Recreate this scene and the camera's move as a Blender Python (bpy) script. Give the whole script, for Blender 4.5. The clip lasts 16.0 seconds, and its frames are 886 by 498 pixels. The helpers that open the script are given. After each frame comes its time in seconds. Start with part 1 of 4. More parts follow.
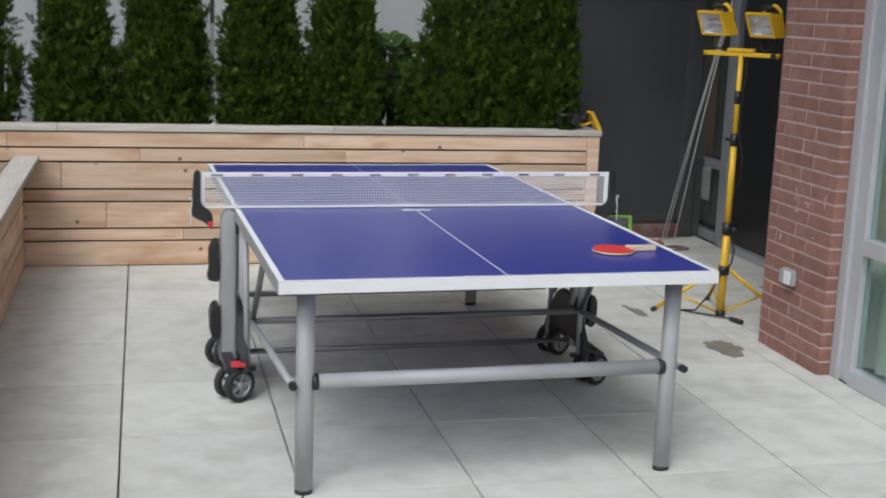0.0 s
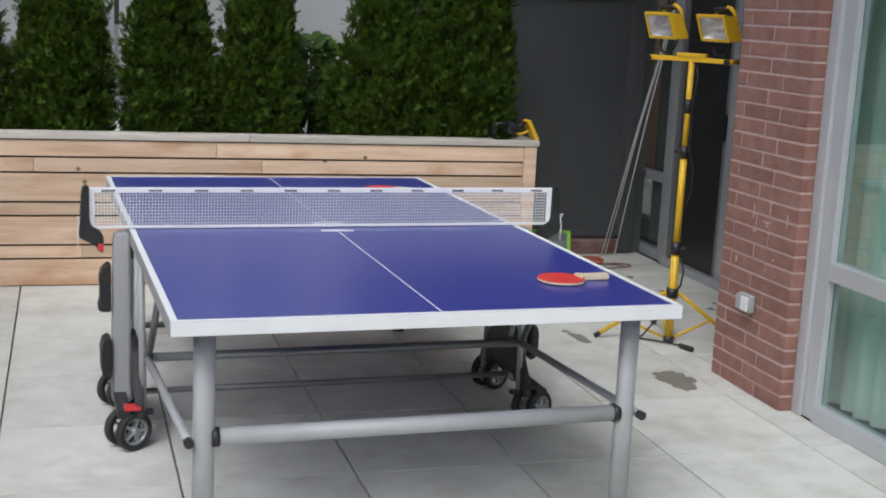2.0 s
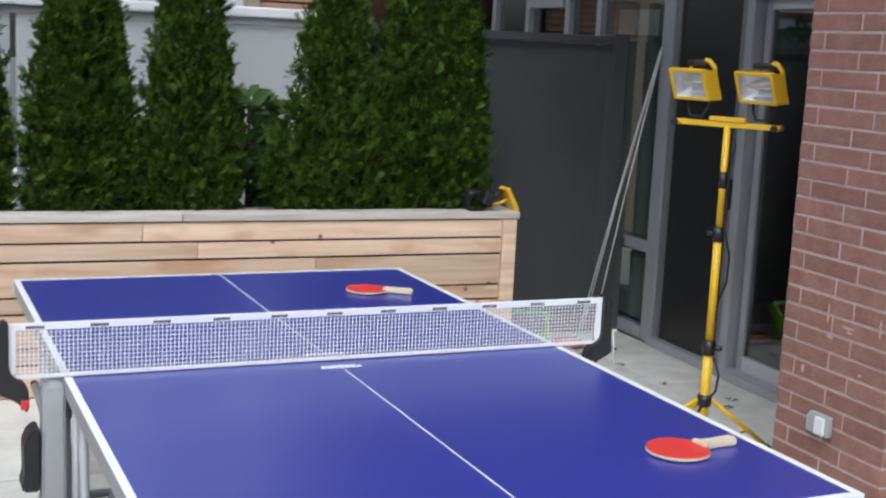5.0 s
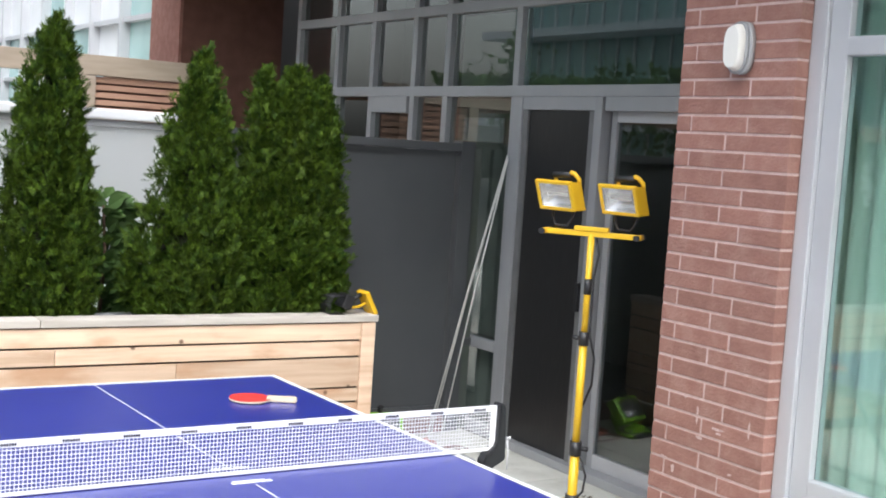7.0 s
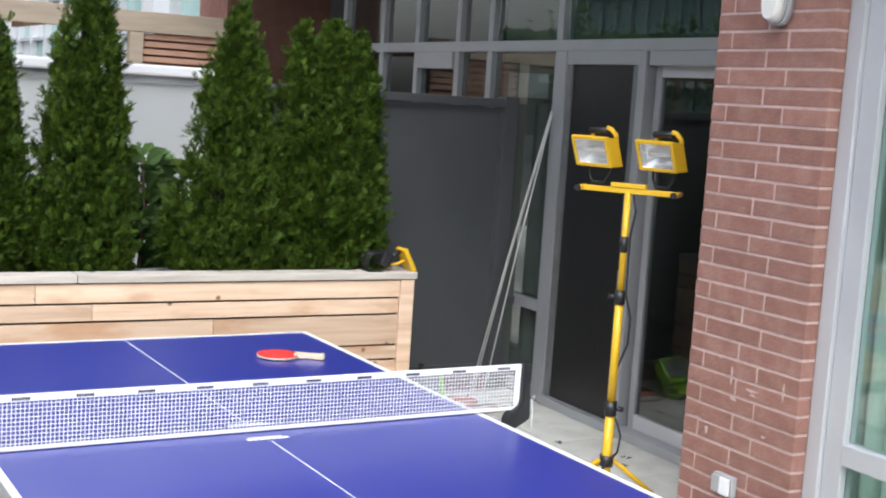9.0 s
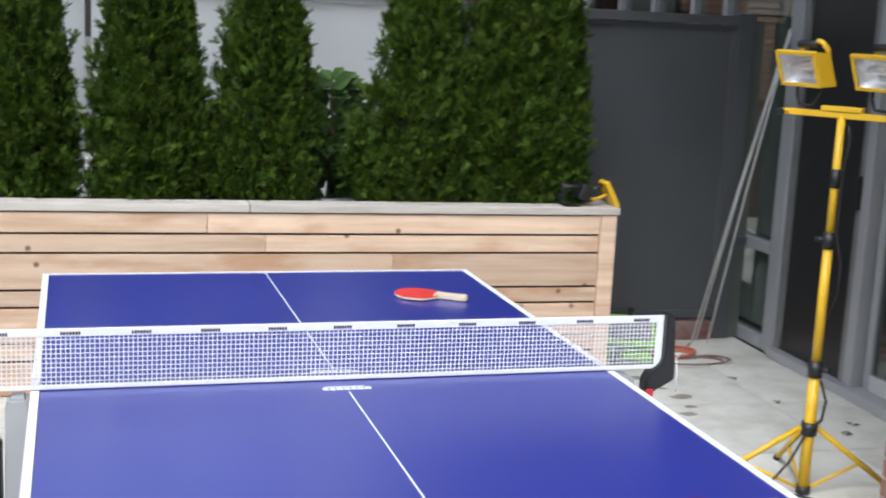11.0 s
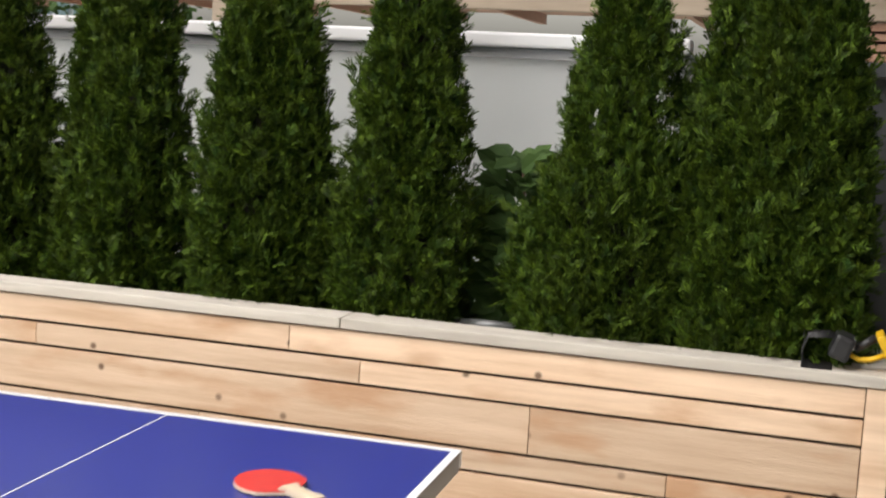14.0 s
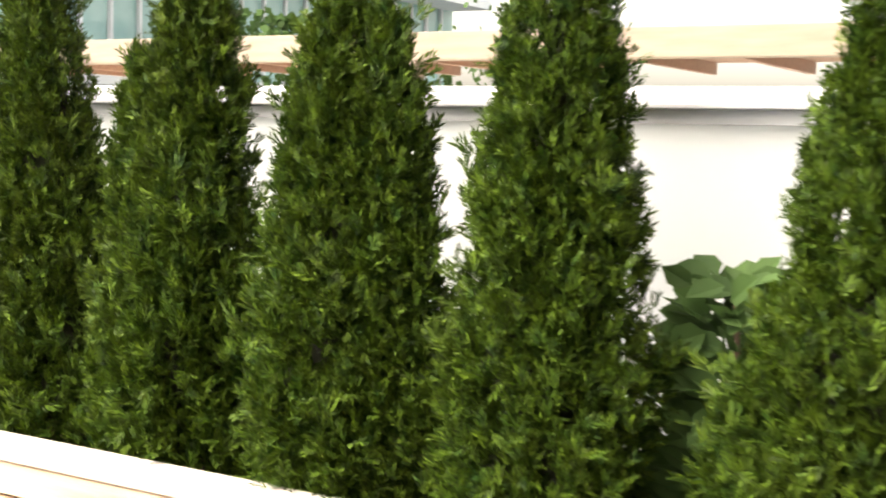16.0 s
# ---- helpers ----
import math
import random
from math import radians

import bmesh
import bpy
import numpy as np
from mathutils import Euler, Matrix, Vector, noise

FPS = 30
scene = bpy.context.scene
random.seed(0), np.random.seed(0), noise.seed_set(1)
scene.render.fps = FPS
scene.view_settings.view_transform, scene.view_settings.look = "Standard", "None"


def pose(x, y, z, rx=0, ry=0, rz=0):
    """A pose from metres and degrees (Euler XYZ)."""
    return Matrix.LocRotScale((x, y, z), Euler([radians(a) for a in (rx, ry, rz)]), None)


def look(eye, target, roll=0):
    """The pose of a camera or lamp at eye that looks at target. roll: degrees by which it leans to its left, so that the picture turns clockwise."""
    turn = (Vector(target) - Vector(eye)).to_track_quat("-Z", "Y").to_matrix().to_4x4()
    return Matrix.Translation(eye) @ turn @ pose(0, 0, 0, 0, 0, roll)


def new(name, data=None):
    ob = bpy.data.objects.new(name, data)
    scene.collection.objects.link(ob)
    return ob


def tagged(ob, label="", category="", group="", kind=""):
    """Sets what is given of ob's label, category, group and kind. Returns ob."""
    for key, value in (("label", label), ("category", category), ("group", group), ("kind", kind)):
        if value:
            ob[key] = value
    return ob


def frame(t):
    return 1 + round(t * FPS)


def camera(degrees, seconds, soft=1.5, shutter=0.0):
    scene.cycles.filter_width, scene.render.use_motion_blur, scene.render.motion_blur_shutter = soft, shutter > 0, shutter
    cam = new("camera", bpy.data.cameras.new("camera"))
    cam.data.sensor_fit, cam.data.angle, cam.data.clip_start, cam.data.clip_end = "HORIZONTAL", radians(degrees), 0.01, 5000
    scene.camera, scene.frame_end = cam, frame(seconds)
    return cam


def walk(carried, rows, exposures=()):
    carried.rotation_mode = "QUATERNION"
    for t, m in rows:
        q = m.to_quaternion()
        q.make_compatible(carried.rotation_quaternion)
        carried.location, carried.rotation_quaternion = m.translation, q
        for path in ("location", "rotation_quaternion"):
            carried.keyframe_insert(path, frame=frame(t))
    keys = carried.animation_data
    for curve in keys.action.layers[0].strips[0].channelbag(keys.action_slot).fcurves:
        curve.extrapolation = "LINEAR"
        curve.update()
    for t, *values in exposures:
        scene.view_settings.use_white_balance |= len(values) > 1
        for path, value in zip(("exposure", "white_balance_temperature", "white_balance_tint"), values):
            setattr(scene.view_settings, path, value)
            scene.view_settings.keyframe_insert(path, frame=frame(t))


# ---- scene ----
cam = camera(38.8, 16.0, soft=1.9, shutter=0.5)
PATH = [
    (0, (-1.13, -5.255, 1.658), (-0.668, -3.349, 1.265), 2.1),
    (0.5, (-1.119, -5.131, 1.657), (-0.603, -3.238, 1.266), 2.5),
    (1, (-1.09, -4.999, 1.645), (-0.542, -3.114, 1.261), 2.6),
    (1.5, (-1.046, -4.851, 1.629), (-0.477, -2.971, 1.253), 2.8),
    (2, (-0.981, -4.679, 1.615), (-0.408, -2.801, 1.236), 2.8),
    (2.5, (-0.907, -4.477, 1.623), (-0.339, -2.603, 1.217), 2.7),
    (3, (-0.857, -4.288, 1.604), (-0.299, -2.417, 1.173), 2.4),
    (5.5, (-1.215, -3.345, 1.726), (-0.344, -1.565, 1.459), 3.3),
    (6, (-1.331, -3.339, 1.741), (-0.344, -1.611, 1.54), 3.9),
    (6.5, (-1.392, -3.335, 1.746), (-0.353, -1.634, 1.581), 4.1),
    (7, (-1.429, -3.335, 1.753), (-0.379, -1.641, 1.589), 3.8),
    (7.5, (-1.397, -3.34, 1.748), (-0.354, -1.642, 1.575), 3.9),
    (8, (-1.371, -3.352, 1.749), (-0.339, -1.649, 1.567), 4.1),
    (10.5, (-0.849, -3.237, 1.73), (-0.177, -1.384, 1.389), 2.8),
    (11, (-0.568, -3.086, 1.694), (-0.061, -1.185, 1.331), 2.8),
    (11.5, (-0.185, -2.89, 1.677), (0.108, -0.952, 1.281), 2.6),
    (12, (0.166, -2.555, 1.635), (0.246, -0.604, 1.202), 2.5),
    (12.5, (0.595, -2.298, 1.599), (0.422, -0.355, 1.157), 2.3),
    (13, (0.942, -2.051, 1.591), (0.593, -0.123, 1.192), 2.6),
    (13.5, (1.223, -1.749, 1.603), (0.765, 0.17, 1.28), 3.0),
    (14, (1.49, -1.411, 1.61), (0.918, 0.489, 1.357), 3.0),
    (14.5, (1.586, -0.994, 1.672), (0.91, 0.873, 1.438), 2.3),
    (15, (1.522, -0.539, 1.691), (0.746, 1.293, 1.485), 2.1),
    (15.5, (1.453, -0.145, 1.697), (0.553, 1.631, 1.509), 1.7),
    (16, (1.311, 0.144, 1.688), (0.313, 1.868, 1.511), 1.4),
]
EXPOSURES = [(0.0, 0.04, 6000, 10), (3.0, 0.13, 5980, 10), (5.5, 0.58, 5800, 10), (7.0, 1.12, 6080, 10), (8.0, 1.1, 6100, 10), (10.5, 0.72, 5850, 10), (11.0, 0.68, 5850, 10), (12.0, 0.50, 6200, 10), (13.0, 0.10, 6380, 10), (13.5, 0.38, 6520, 10), (14.0, 0.76, 6700, 10), (14.5, 0.80, 6800, 10), (15.0, 1.20, 7000, 10), (15.5, 1.65, 7250, 10), (16.0, 2.25, 7300, 10)]
walk(cam, [(t, look(eye, target, roll)) for t, eye, target, roll in PATH], EXPOSURES)

# ---- light ----
SUN_ELEVATION, SUN_ROTATION = radians(52), radians(215)
world = bpy.data.worlds.new("overcast_sky")
scene.world = world
world.use_nodes = True
wn, wl = world.node_tree.nodes, world.node_tree.links
wn.clear()
sky = wn.new("ShaderNodeTexSky")
sky.sky_type, sky.sun_disc = "NISHITA", False
sky.sun_elevation, sky.sun_rotation = SUN_ELEVATION, SUN_ROTATION
sky.air_density, sky.dust_density = 1.6, 5.0
pale = wn.new("ShaderNodeHueSaturation")
pale.inputs["Saturation"].default_value = 0.3
pale.inputs["Value"].default_value = 1.0
bg = wn.new("ShaderNodeBackground")
bg.inputs["Strength"].default_value = 0.15
wo = wn.new("ShaderNodeOutputWorld")
wl.new(sky.outputs[0], pale.inputs["Color"])
wl.new(pale.outputs[0], bg.inputs["Color"])
wl.new(bg.outputs[0], wo.inputs["Surface"])
sun_data = bpy.data.lights.new("sun", "SUN")
sun_data.energy, sun_data.angle, sun_data.color = 0.55, radians(25), (1.0, 0.98, 0.95)
sun = new("sun", sun_data)
sun.matrix_basis = look((-4, -7, 12), (0, 0, 0))


# ---- building helpers ----
def box(bm, x0, x1, y0, y1, z0, z1, bevel=0.0, m=None):
    """A block, bevelled if asked, added to bm."""
    r = bmesh.ops.create_cube(bm, size=1.0)
    vs = r["verts"]
    for v in vs:
        v.co = Vector((x0 + (v.co.x + 0.5) * (x1 - x0), y0 + (v.co.y + 0.5) * (y1 - y0), z0 + (v.co.z + 0.5) * (z1 - z0)))
    if bevel:
        es = list({e for v in vs for e in v.link_edges})
        r = bmesh.ops.bevel(bm, geom=es, offset=bevel, segments=2, affect="EDGES", profile=0.6)
        vs = list({v for f in r["faces"] for v in f.verts} | {v for v in vs if v.is_valid})
    if m is not None:
        bmesh.ops.transform(bm, matrix=m, verts=vs)
    return bm


def ring(bm, centre, u, v, ru, rv, seg):
    return [bm.verts.new(centre + u * (ru * math.cos(2 * math.pi * i / seg)) + v * (rv * math.sin(2 * math.pi * i / seg))) for i in range(seg)]


def tube(bm, points, r, seg=12, r2=None, caps=True, flat=1.0):
    """A round bar along the points; r may taper to r2; flat squeezes it into an oval."""
    pts = [Vector(p) for p in points]
    last = None
    u = None
    for i, p in enumerate(pts):
        d = (pts[min(i + 1, len(pts) - 1)] - pts[max(i - 1, 0)]).normalized()
        if u is None:
            u = d.orthogonal().normalized() if abs(d.z) < 0.9 else Vector((1, 0, 0))
        u = (u - d * u.dot(d)).normalized()
        v = d.cross(u).normalized()
        rr = r if r2 is None else r + (r2 - r) * i / (len(pts) - 1)
        now = ring(bm, p, u, v, rr, rr * flat, seg)
        if last:
            for k in range(seg):
                bm.faces.new((last[k], last[(k + 1) % seg], now[(k + 1) % seg], now[k])).smooth = True
        elif caps:
            bm.faces.new(now[::-1])
        last = now
    if caps:
        bm.faces.new(last)
    return bm


def lathe(bm, profile, axis="x", seg=24, centre=(0, 0, 0)):
    """A turned shape from (radius, along) pairs about an axis."""
    c = Vector(centre)
    dirs = {"x": ((0, 1, 0), (0, 0, 1), (1, 0, 0)), "y": ((1, 0, 0), (0, 0, 1), (0, -1, 0)), "z": ((1, 0, 0), (0, 1, 0), (0, 0, 1))}[axis]
    u, v, w = (Vector(d) for d in dirs)
    last = None
    for r, a in profile:
        now = ring(bm, c + w * a, u, v, max(r, 1e-4), max(r, 1e-4), seg)
        if last:
            for k in range(seg):
                bm.faces.new((last[k], last[(k + 1) % seg], now[(k + 1) % seg], now[k])).smooth = True
        last = now
    return bm


def prism(bm, outline, x0, x1, plane="xz"):
    """An outline of 2D points pushed from x0 to x1 across its plane."""
    def place(a, b, c):
        return {"xz": (a, c, b), "yz": (c, a, b), "xy": (a, b, c)}[plane]
    lo = [bm.verts.new(place(a, b, x0)) for a, b in outline]
    hi = [bm.verts.new(place(a, b, x1)) for a, b in outline]
    bm.faces.new(lo)
    bm.faces.new(hi[::-1])
    n = len(outline)
    for i in range(n):
        bm.faces.new((lo[i], hi[i], hi[(i + 1) % n], lo[(i + 1) % n]))
    bmesh.ops.recalc_face_normals(bm, faces=bm.faces[:])
    return bm


def mesh_of(name, bm, material):
    me = bpy.data.meshes.new(name)
    bm.to_mesh(me)
    bm.free()
    me.materials.append(material)
    return me


def part(name, bm, material, parent, label="", at=None):
    ob = new(name, mesh_of(name, bm, material))
    ob.parent = parent
    if at is not None:
        ob.matrix_basis = at
    return tagged(ob, label)


def thing(name, at, label, category, group="", kind=""):
    ob = new(name)
    ob.matrix_basis = at
    return tagged(ob, label, category, group, kind)


def solid(name, bm, material, label="", category="", group="", kind="", at=None):
    ob = new(name, mesh_of(name, bm, material))
    if at is not None:
        ob.matrix_basis = at
    return tagged(ob, label, category, group, kind)


def B(*args, **kw):
    return box(bmesh.new(), *args, **kw)


# ---- materials ----
def material(name, a, b=None, rough=0.5, metal=0.0, scale=8.0, detail=6.0, stretch=(1, 1, 1), stain=0.0, stain_colour=(0.05, 0.045, 0.04),
             stain_scale=1.2, bump=0.0, bump_scale=60.0, vary=0.0, island=0.0, rough_vary=0.0, coat=0.0, translucent=0.0, spec=0.5, stain_from=0.5, stain_to=0.78):
    m = bpy.data.materials.new(name)
    m.use_nodes = True
    n, l = m.node_tree.nodes, m.node_tree.links
    p = n["Principled BSDF"]
    p.inputs["Roughness"].default_value, p.inputs["Metallic"].default_value = rough, metal
    p.inputs["Coat Weight"].default_value, p.inputs["Coat Roughness"].default_value = coat, 0.30
    p.inputs["Specular IOR Level"].default_value = spec
    co = n.new("ShaderNodeTexCoord")
    mp = n.new("ShaderNodeMapping")
    mp.inputs["Scale"].default_value = stretch
    l.new(co.outputs["Object"], mp.inputs["Vector"])
    info = n.new("ShaderNodeObjectInfo")
    shift = n.new("ShaderNodeVectorMath")
    shift.operation = "MULTIPLY_ADD"
    l.new(info.outputs["Random"], shift.inputs[0])
    shift.inputs[1].default_value = (37.0, 17.0, 53.0)
    l.new(mp.outputs[0], shift.inputs[2])
    nz = n.new("ShaderNodeTexNoise")
    nz.inputs["Scale"].default_value, nz.inputs["Detail"].default_value = scale, detail
    l.new(shift.outputs[0], nz.inputs["Vector"])
    mix = n.new("ShaderNodeMix")
    mix.data_type = "RGBA"
    mix.inputs["A"].default_value, mix.inputs["B"].default_value = (*a, 1), (*(b or a), 1)
    ramp = n.new("ShaderNodeMapRange")
    ramp.inputs["From Min"].default_value, ramp.inputs["From Max"].default_value = 0.3, 0.7
    l.new(nz.outputs["Fac"], ramp.inputs["Value"])
    l.new(ramp.outputs[0], mix.inputs["Factor"])
    colour = mix.outputs["Result"]
    if stain:
        s = n.new("ShaderNodeTexNoise")
        s.inputs["Scale"].default_value, s.inputs["Detail"].default_value = stain_scale, 8
        s.inputs["Roughness"].default_value = 0.65
        l.new(shift.outputs[0], s.inputs["Vector"])
        sr = n.new("ShaderNodeMapRange")
        sr.inputs["From Min"].default_value, sr.inputs["From Max"].default_value, sr.inputs["To Max"].default_value = stain_from, stain_to, stain
        l.new(s.outputs["Fac"], sr.inputs["Value"])
        sm = n.new("ShaderNodeMix")
        sm.data_type = "RGBA"
        sm.inputs["B"].default_value = (*stain_colour, 1)
        l.new(sr.outputs[0], sm.inputs["Factor"])
        l.new(colour, sm.inputs["A"])
        colour = sm.outputs["Result"]
    if vary or island:
        hs = n.new("ShaderNodeHueSaturation")
        vr = n.new("ShaderNodeMapRange")
        w = vary or island
        vr.inputs["To Min"].default_value, vr.inputs["To Max"].default_value = 1 - w, 1 + w
        if island:
            g = n.new("ShaderNodeNewGeometry")
            l.new(g.outputs["Random Per Island"], vr.inputs["Value"])
        else:
            l.new(info.outputs["Random"], vr.inputs["Value"])
        l.new(vr.outputs[0], hs.inputs["Value"])
        l.new(colour, hs.inputs["Color"])
        colour = hs.outputs[0]
    l.new(colour, p.inputs["Base Color"])
    if rough_vary:
        rr = n.new("ShaderNodeMapRange")
        rr.inputs["To Min"].default_value, rr.inputs["To Max"].default_value = rough - rough_vary, rough + rough_vary
        l.new(nz.outputs["Fac"], rr.inputs["Value"])
        l.new(rr.outputs[0], p.inputs["Roughness"])
    if bump:
        bn = n.new("ShaderNodeTexNoise")
        bn.inputs["Scale"].default_value, bn.inputs["Detail"].default_value = bump_scale, 5
        l.new(shift.outputs[0], bn.inputs["Vector"])
        bp = n.new("ShaderNodeBump")
        bp.inputs["Strength"].default_value, bp.inputs["Distance"].default_value = bump, 0.01
        l.new(bn.outputs["Fac"], bp.inputs["Height"])
        l.new(bp.outputs[0], p.inputs["Normal"])
    if translucent:
        t = n.new("ShaderNodeBsdfTranslucent")
        l.new(colour, t.inputs["Color"])
        ms = n.new("ShaderNodeMixShader")
        ms.inputs["Fac"].default_value = translucent
        l.new(p.outputs[0], ms.inputs[1])
        l.new(t.outputs[0], ms.inputs[2])
        l.new(ms.outputs[0], n["Material Output"].inputs["Surface"])
    return m


def glass_material(name, tint, rough=0.0, ior=1.5):
    m = bpy.data.materials.new(name)
    m.use_nodes = True
    p = m.node_tree.nodes["Principled BSDF"]
    p.inputs["Base Color"].default_value = (*tint, 1)
    p.inputs["Roughness"].default_value, p.inputs["Transmission Weight"].default_value, p.inputs["IOR"].default_value = rough, 1.0, ior
    return m


def wood_material(name, pale_tone, dark_tone, knots=0.55, weather=0.0):
    """Cedar: long grain along x, patches of tone, a few dark knots."""
    m = material(name, pale_tone, dark_tone, rough=0.62, scale=3.2, stretch=(0.7, 9, 9), stain=0.42, stain_colour=(0.40, 0.21, 0.105),
                 stain_scale=0.8, bump=0.25, bump_scale=28, vary=0.21, stain_from=0.48, stain_to=0.7)
    n, l = m.node_tree.nodes, m.node_tree.links
    p = n["Principled BSDF"]
    base = p.inputs["Base Color"].links[0].from_socket
    co = [x for x in n if x.bl_idname == "ShaderNodeTexCoord"][0]
    info = [x for x in n if x.bl_idname == "ShaderNodeObjectInfo"][0]
    sh = n.new("ShaderNodeVectorMath")
    sh.operation = "MULTIPLY_ADD"
    sh.inputs[1].default_value = (11.0, 3.0, 7.0)
    l.new(info.outputs["Random"], sh.inputs[0])
    l.new(co.outputs["Object"], sh.inputs[2])
    cut = n.new("ShaderNodeSeparateXYZ")
    flat = n.new("ShaderNodeCombineXYZ")
    l.new(sh.outputs[0], cut.inputs[0])
    l.new(cut.outputs["X"], flat.inputs["X"])
    l.new(cut.outputs["Z"], flat.inputs["Y"])
    vo = n.new("ShaderNodeTexVoronoi")
    vo.voronoi_dimensions = "2D"
    vo.inputs["Scale"].default_value = 4.2
    l.new(flat.outputs[0], vo.inputs["Vector"])
    kr = n.new("ShaderNodeMapRange")
    kr.inputs["From Min"].default_value, kr.inputs["From Max"].default_value = 0.028, 0.066
    kr.inputs["To Min"].default_value, kr.inputs["To Max"].default_value = knots, 0.0
    l.new(vo.outputs["Distance"], kr.inputs["Value"])
    km = n.new("ShaderNodeMix")
    km.data_type = "RGBA"
    km.inputs["B"].default_value = (0.09, 0.04, 0.02, 1)
    some = n.new("ShaderNodeMapRange")
    some.inputs["From Min"].default_value, some.inputs["From Max"].default_value = 0.45, 0.75
    pick = n.new("ShaderNodeSeparateColor")
    l.new(vo.outputs["Color"], pick.inputs[0])
    l.new(pick.outputs[0], some.inputs["Value"])
    both = n.new("ShaderNodeMath")
    both.operation = "MULTIPLY"
    l.new(kr.outputs[0], both.inputs[0])
    l.new(some.outputs[0], both.inputs[1])
    l.new(both.outputs[0], km.inputs["Factor"])
    l.new(base, km.inputs["A"])
    # warm heartwood patches of uneven outline
    wp = n.new("ShaderNodeTexNoise")
    wp.inputs["Scale"].default_value, wp.inputs["Detail"].default_value = 1.0, 5
    ws = n.new("ShaderNodeMapping")
    ws.inputs["Scale"].default_value = (2.2, 5, 6)
    l.new(sh.outputs[0], ws.inputs["Vector"])
    l.new(ws.outputs[0], wp.inputs["Vector"])
    wr = n.new("ShaderNodeMapRange")
    wr.inputs["From Min"].default_value, wr.inputs["From Max"].default_value, wr.inputs["To Max"].default_value = 0.53, 0.68, 0.66
    l.new(wp.outputs["Fac"], wr.inputs["Value"])
    wm = n.new("ShaderNodeMix")
    wm.data_type = "RGBA"
    wm.inputs["B"].default_value = (0.43, 0.22, 0.105, 1)
    l.new(wr.outputs[0], wm.inputs["Factor"])
    l.new(base, wm.inputs["A"])
    l.new(wm.outputs["Result"], km.inputs["A"])
    l.new(km.outputs["Result"], p.inputs["Base Color"])
    return m


concrete = material("paver_concrete", (0.58, 0.58, 0.525), (0.66, 0.66, 0.605), rough=0.85, scale=7, stain=0.42, stain_colour=(0.36, 0.345, 0.29),
                    stain_scale=4.0, bump=0.25, bump_scale=220, vary=0.05, stain_from=0.47, stain_to=0.68)
joint_mat = material("joint_sand", (0.075, 0.073, 0.066), (0.12, 0.115, 0.105), rough=0.95, scale=40)
cedar = wood_material("cedar_plank", (0.73, 0.55, 0.405), (0.58, 0.41, 0.28), knots=0.85)
cedar_cap = material("weathered_cedar", (0.60, 0.56, 0.50), (0.48, 0.44, 0.39), rough=0.8, scale=4, stretch=(1, 12, 12), stain=0.3,
                     stain_colour=(0.25, 0.2, 0.16), bump=0.3, bump_scale=40, vary=0.08)
soil = material("planting_soil", (0.03, 0.022, 0.016), (0.06, 0.045, 0.03), rough=0.95, scale=30, bump=1.0, bump_scale=60)
leaf_mat = material("cedar_foliage", (0.010, 0.036, 0.0035), (0.088, 0.140, 0.011), rough=0.6, scale=30, stretch=(1, 1, 0.55), spec=0.2, island=0.6, stain=0.22,
                    stain_colour=(0.12, 0.115, 0.03), stain_scale=3, translucent=0.13)
# near-black tone for the shade deep inside the crowns
core_shade_mat = material("core_shade", (0.009, 0.014, 0.004), (0.020, 0.020, 0.008), rough=0.9, scale=20, bump=1.0, bump_scale=25)
bark = material("bark", (0.10, 0.065, 0.04), (0.16, 0.10, 0.07), rough=0.9, scale=14, stretch=(6, 6, 1), bump=0.8, bump_scale=30)
broad_leaf = material("broad_leaf", (0.060, 0.118, 0.034), (0.098, 0.165, 0.05), rough=0.6, scale=6, island=0.25, translucent=0.3, spec=0.2)
brick_mat = material("brick_red", (0.235, 0.113, 0.087), (0.30, 0.153, 0.120), rough=0.85, scale=14, stain=0.2, stain_colour=(0.42, 0.30, 0.26),
                     stain_scale=7, bump=0.35, bump_scale=90, vary=0.10, stain_from=0.5, stain_to=0.7)
mortar = material("mortar", (0.46, 0.33, 0.30), (0.58, 0.44, 0.405), rough=0.95, scale=30, bump=0.4, bump_scale=150)
# darker copy of the brick, with the overhang's shade in its colour
shaded_brick = material("brick_shaded", (0.16, 0.075, 0.055), (0.21, 0.10, 0.075), rough=0.85, scale=10, bump=0.3, bump_scale=100, vary=0.15)
alu = material("window_aluminium", (0.34, 0.35, 0.365), (0.39, 0.40, 0.415), rough=0.45, metal=0.3, scale=3, rough_vary=0.08, vary=0.04)
alu_light = material("window_aluminium_light", (0.50, 0.51, 0.53), (0.56, 0.57, 0.59), rough=0.42, metal=0.3, scale=3, rough_vary=0.08)
tint_glass = glass_material("tinted_glass", (0.62, 0.84, 0.80), ior=1.75)
dark_glass = glass_material("grey_glass", (0.50, 0.56, 0.54), ior=1.8)
# dark base colour stands in for the dimness of unlit rooms
room_mat = material("room_darkened", (0.14, 0.14, 0.13), (0.19, 0.185, 0.175), rough=0.9, scale=1.0)
curtain_mat = material("curtain", (0.62, 0.66, 0.58), (0.74, 0.76, 0.68), rough=0.9, scale=4, stretch=(14, 14, 0.5))
screen_mat = material("insect_screen", (0.012, 0.012, 0.013), (0.02, 0.02, 0.02), rough=0.35, scale=8, stretch=(8, 8, 1))
fence_grey = material("fence_grey", (0.064, 0.069, 0.075), (0.080, 0.085, 0.091), rough=0.40, scale=2, rough_vary=0.06, stain=0.15,
                      stain_colour=(0.10, 0.10, 0.11))
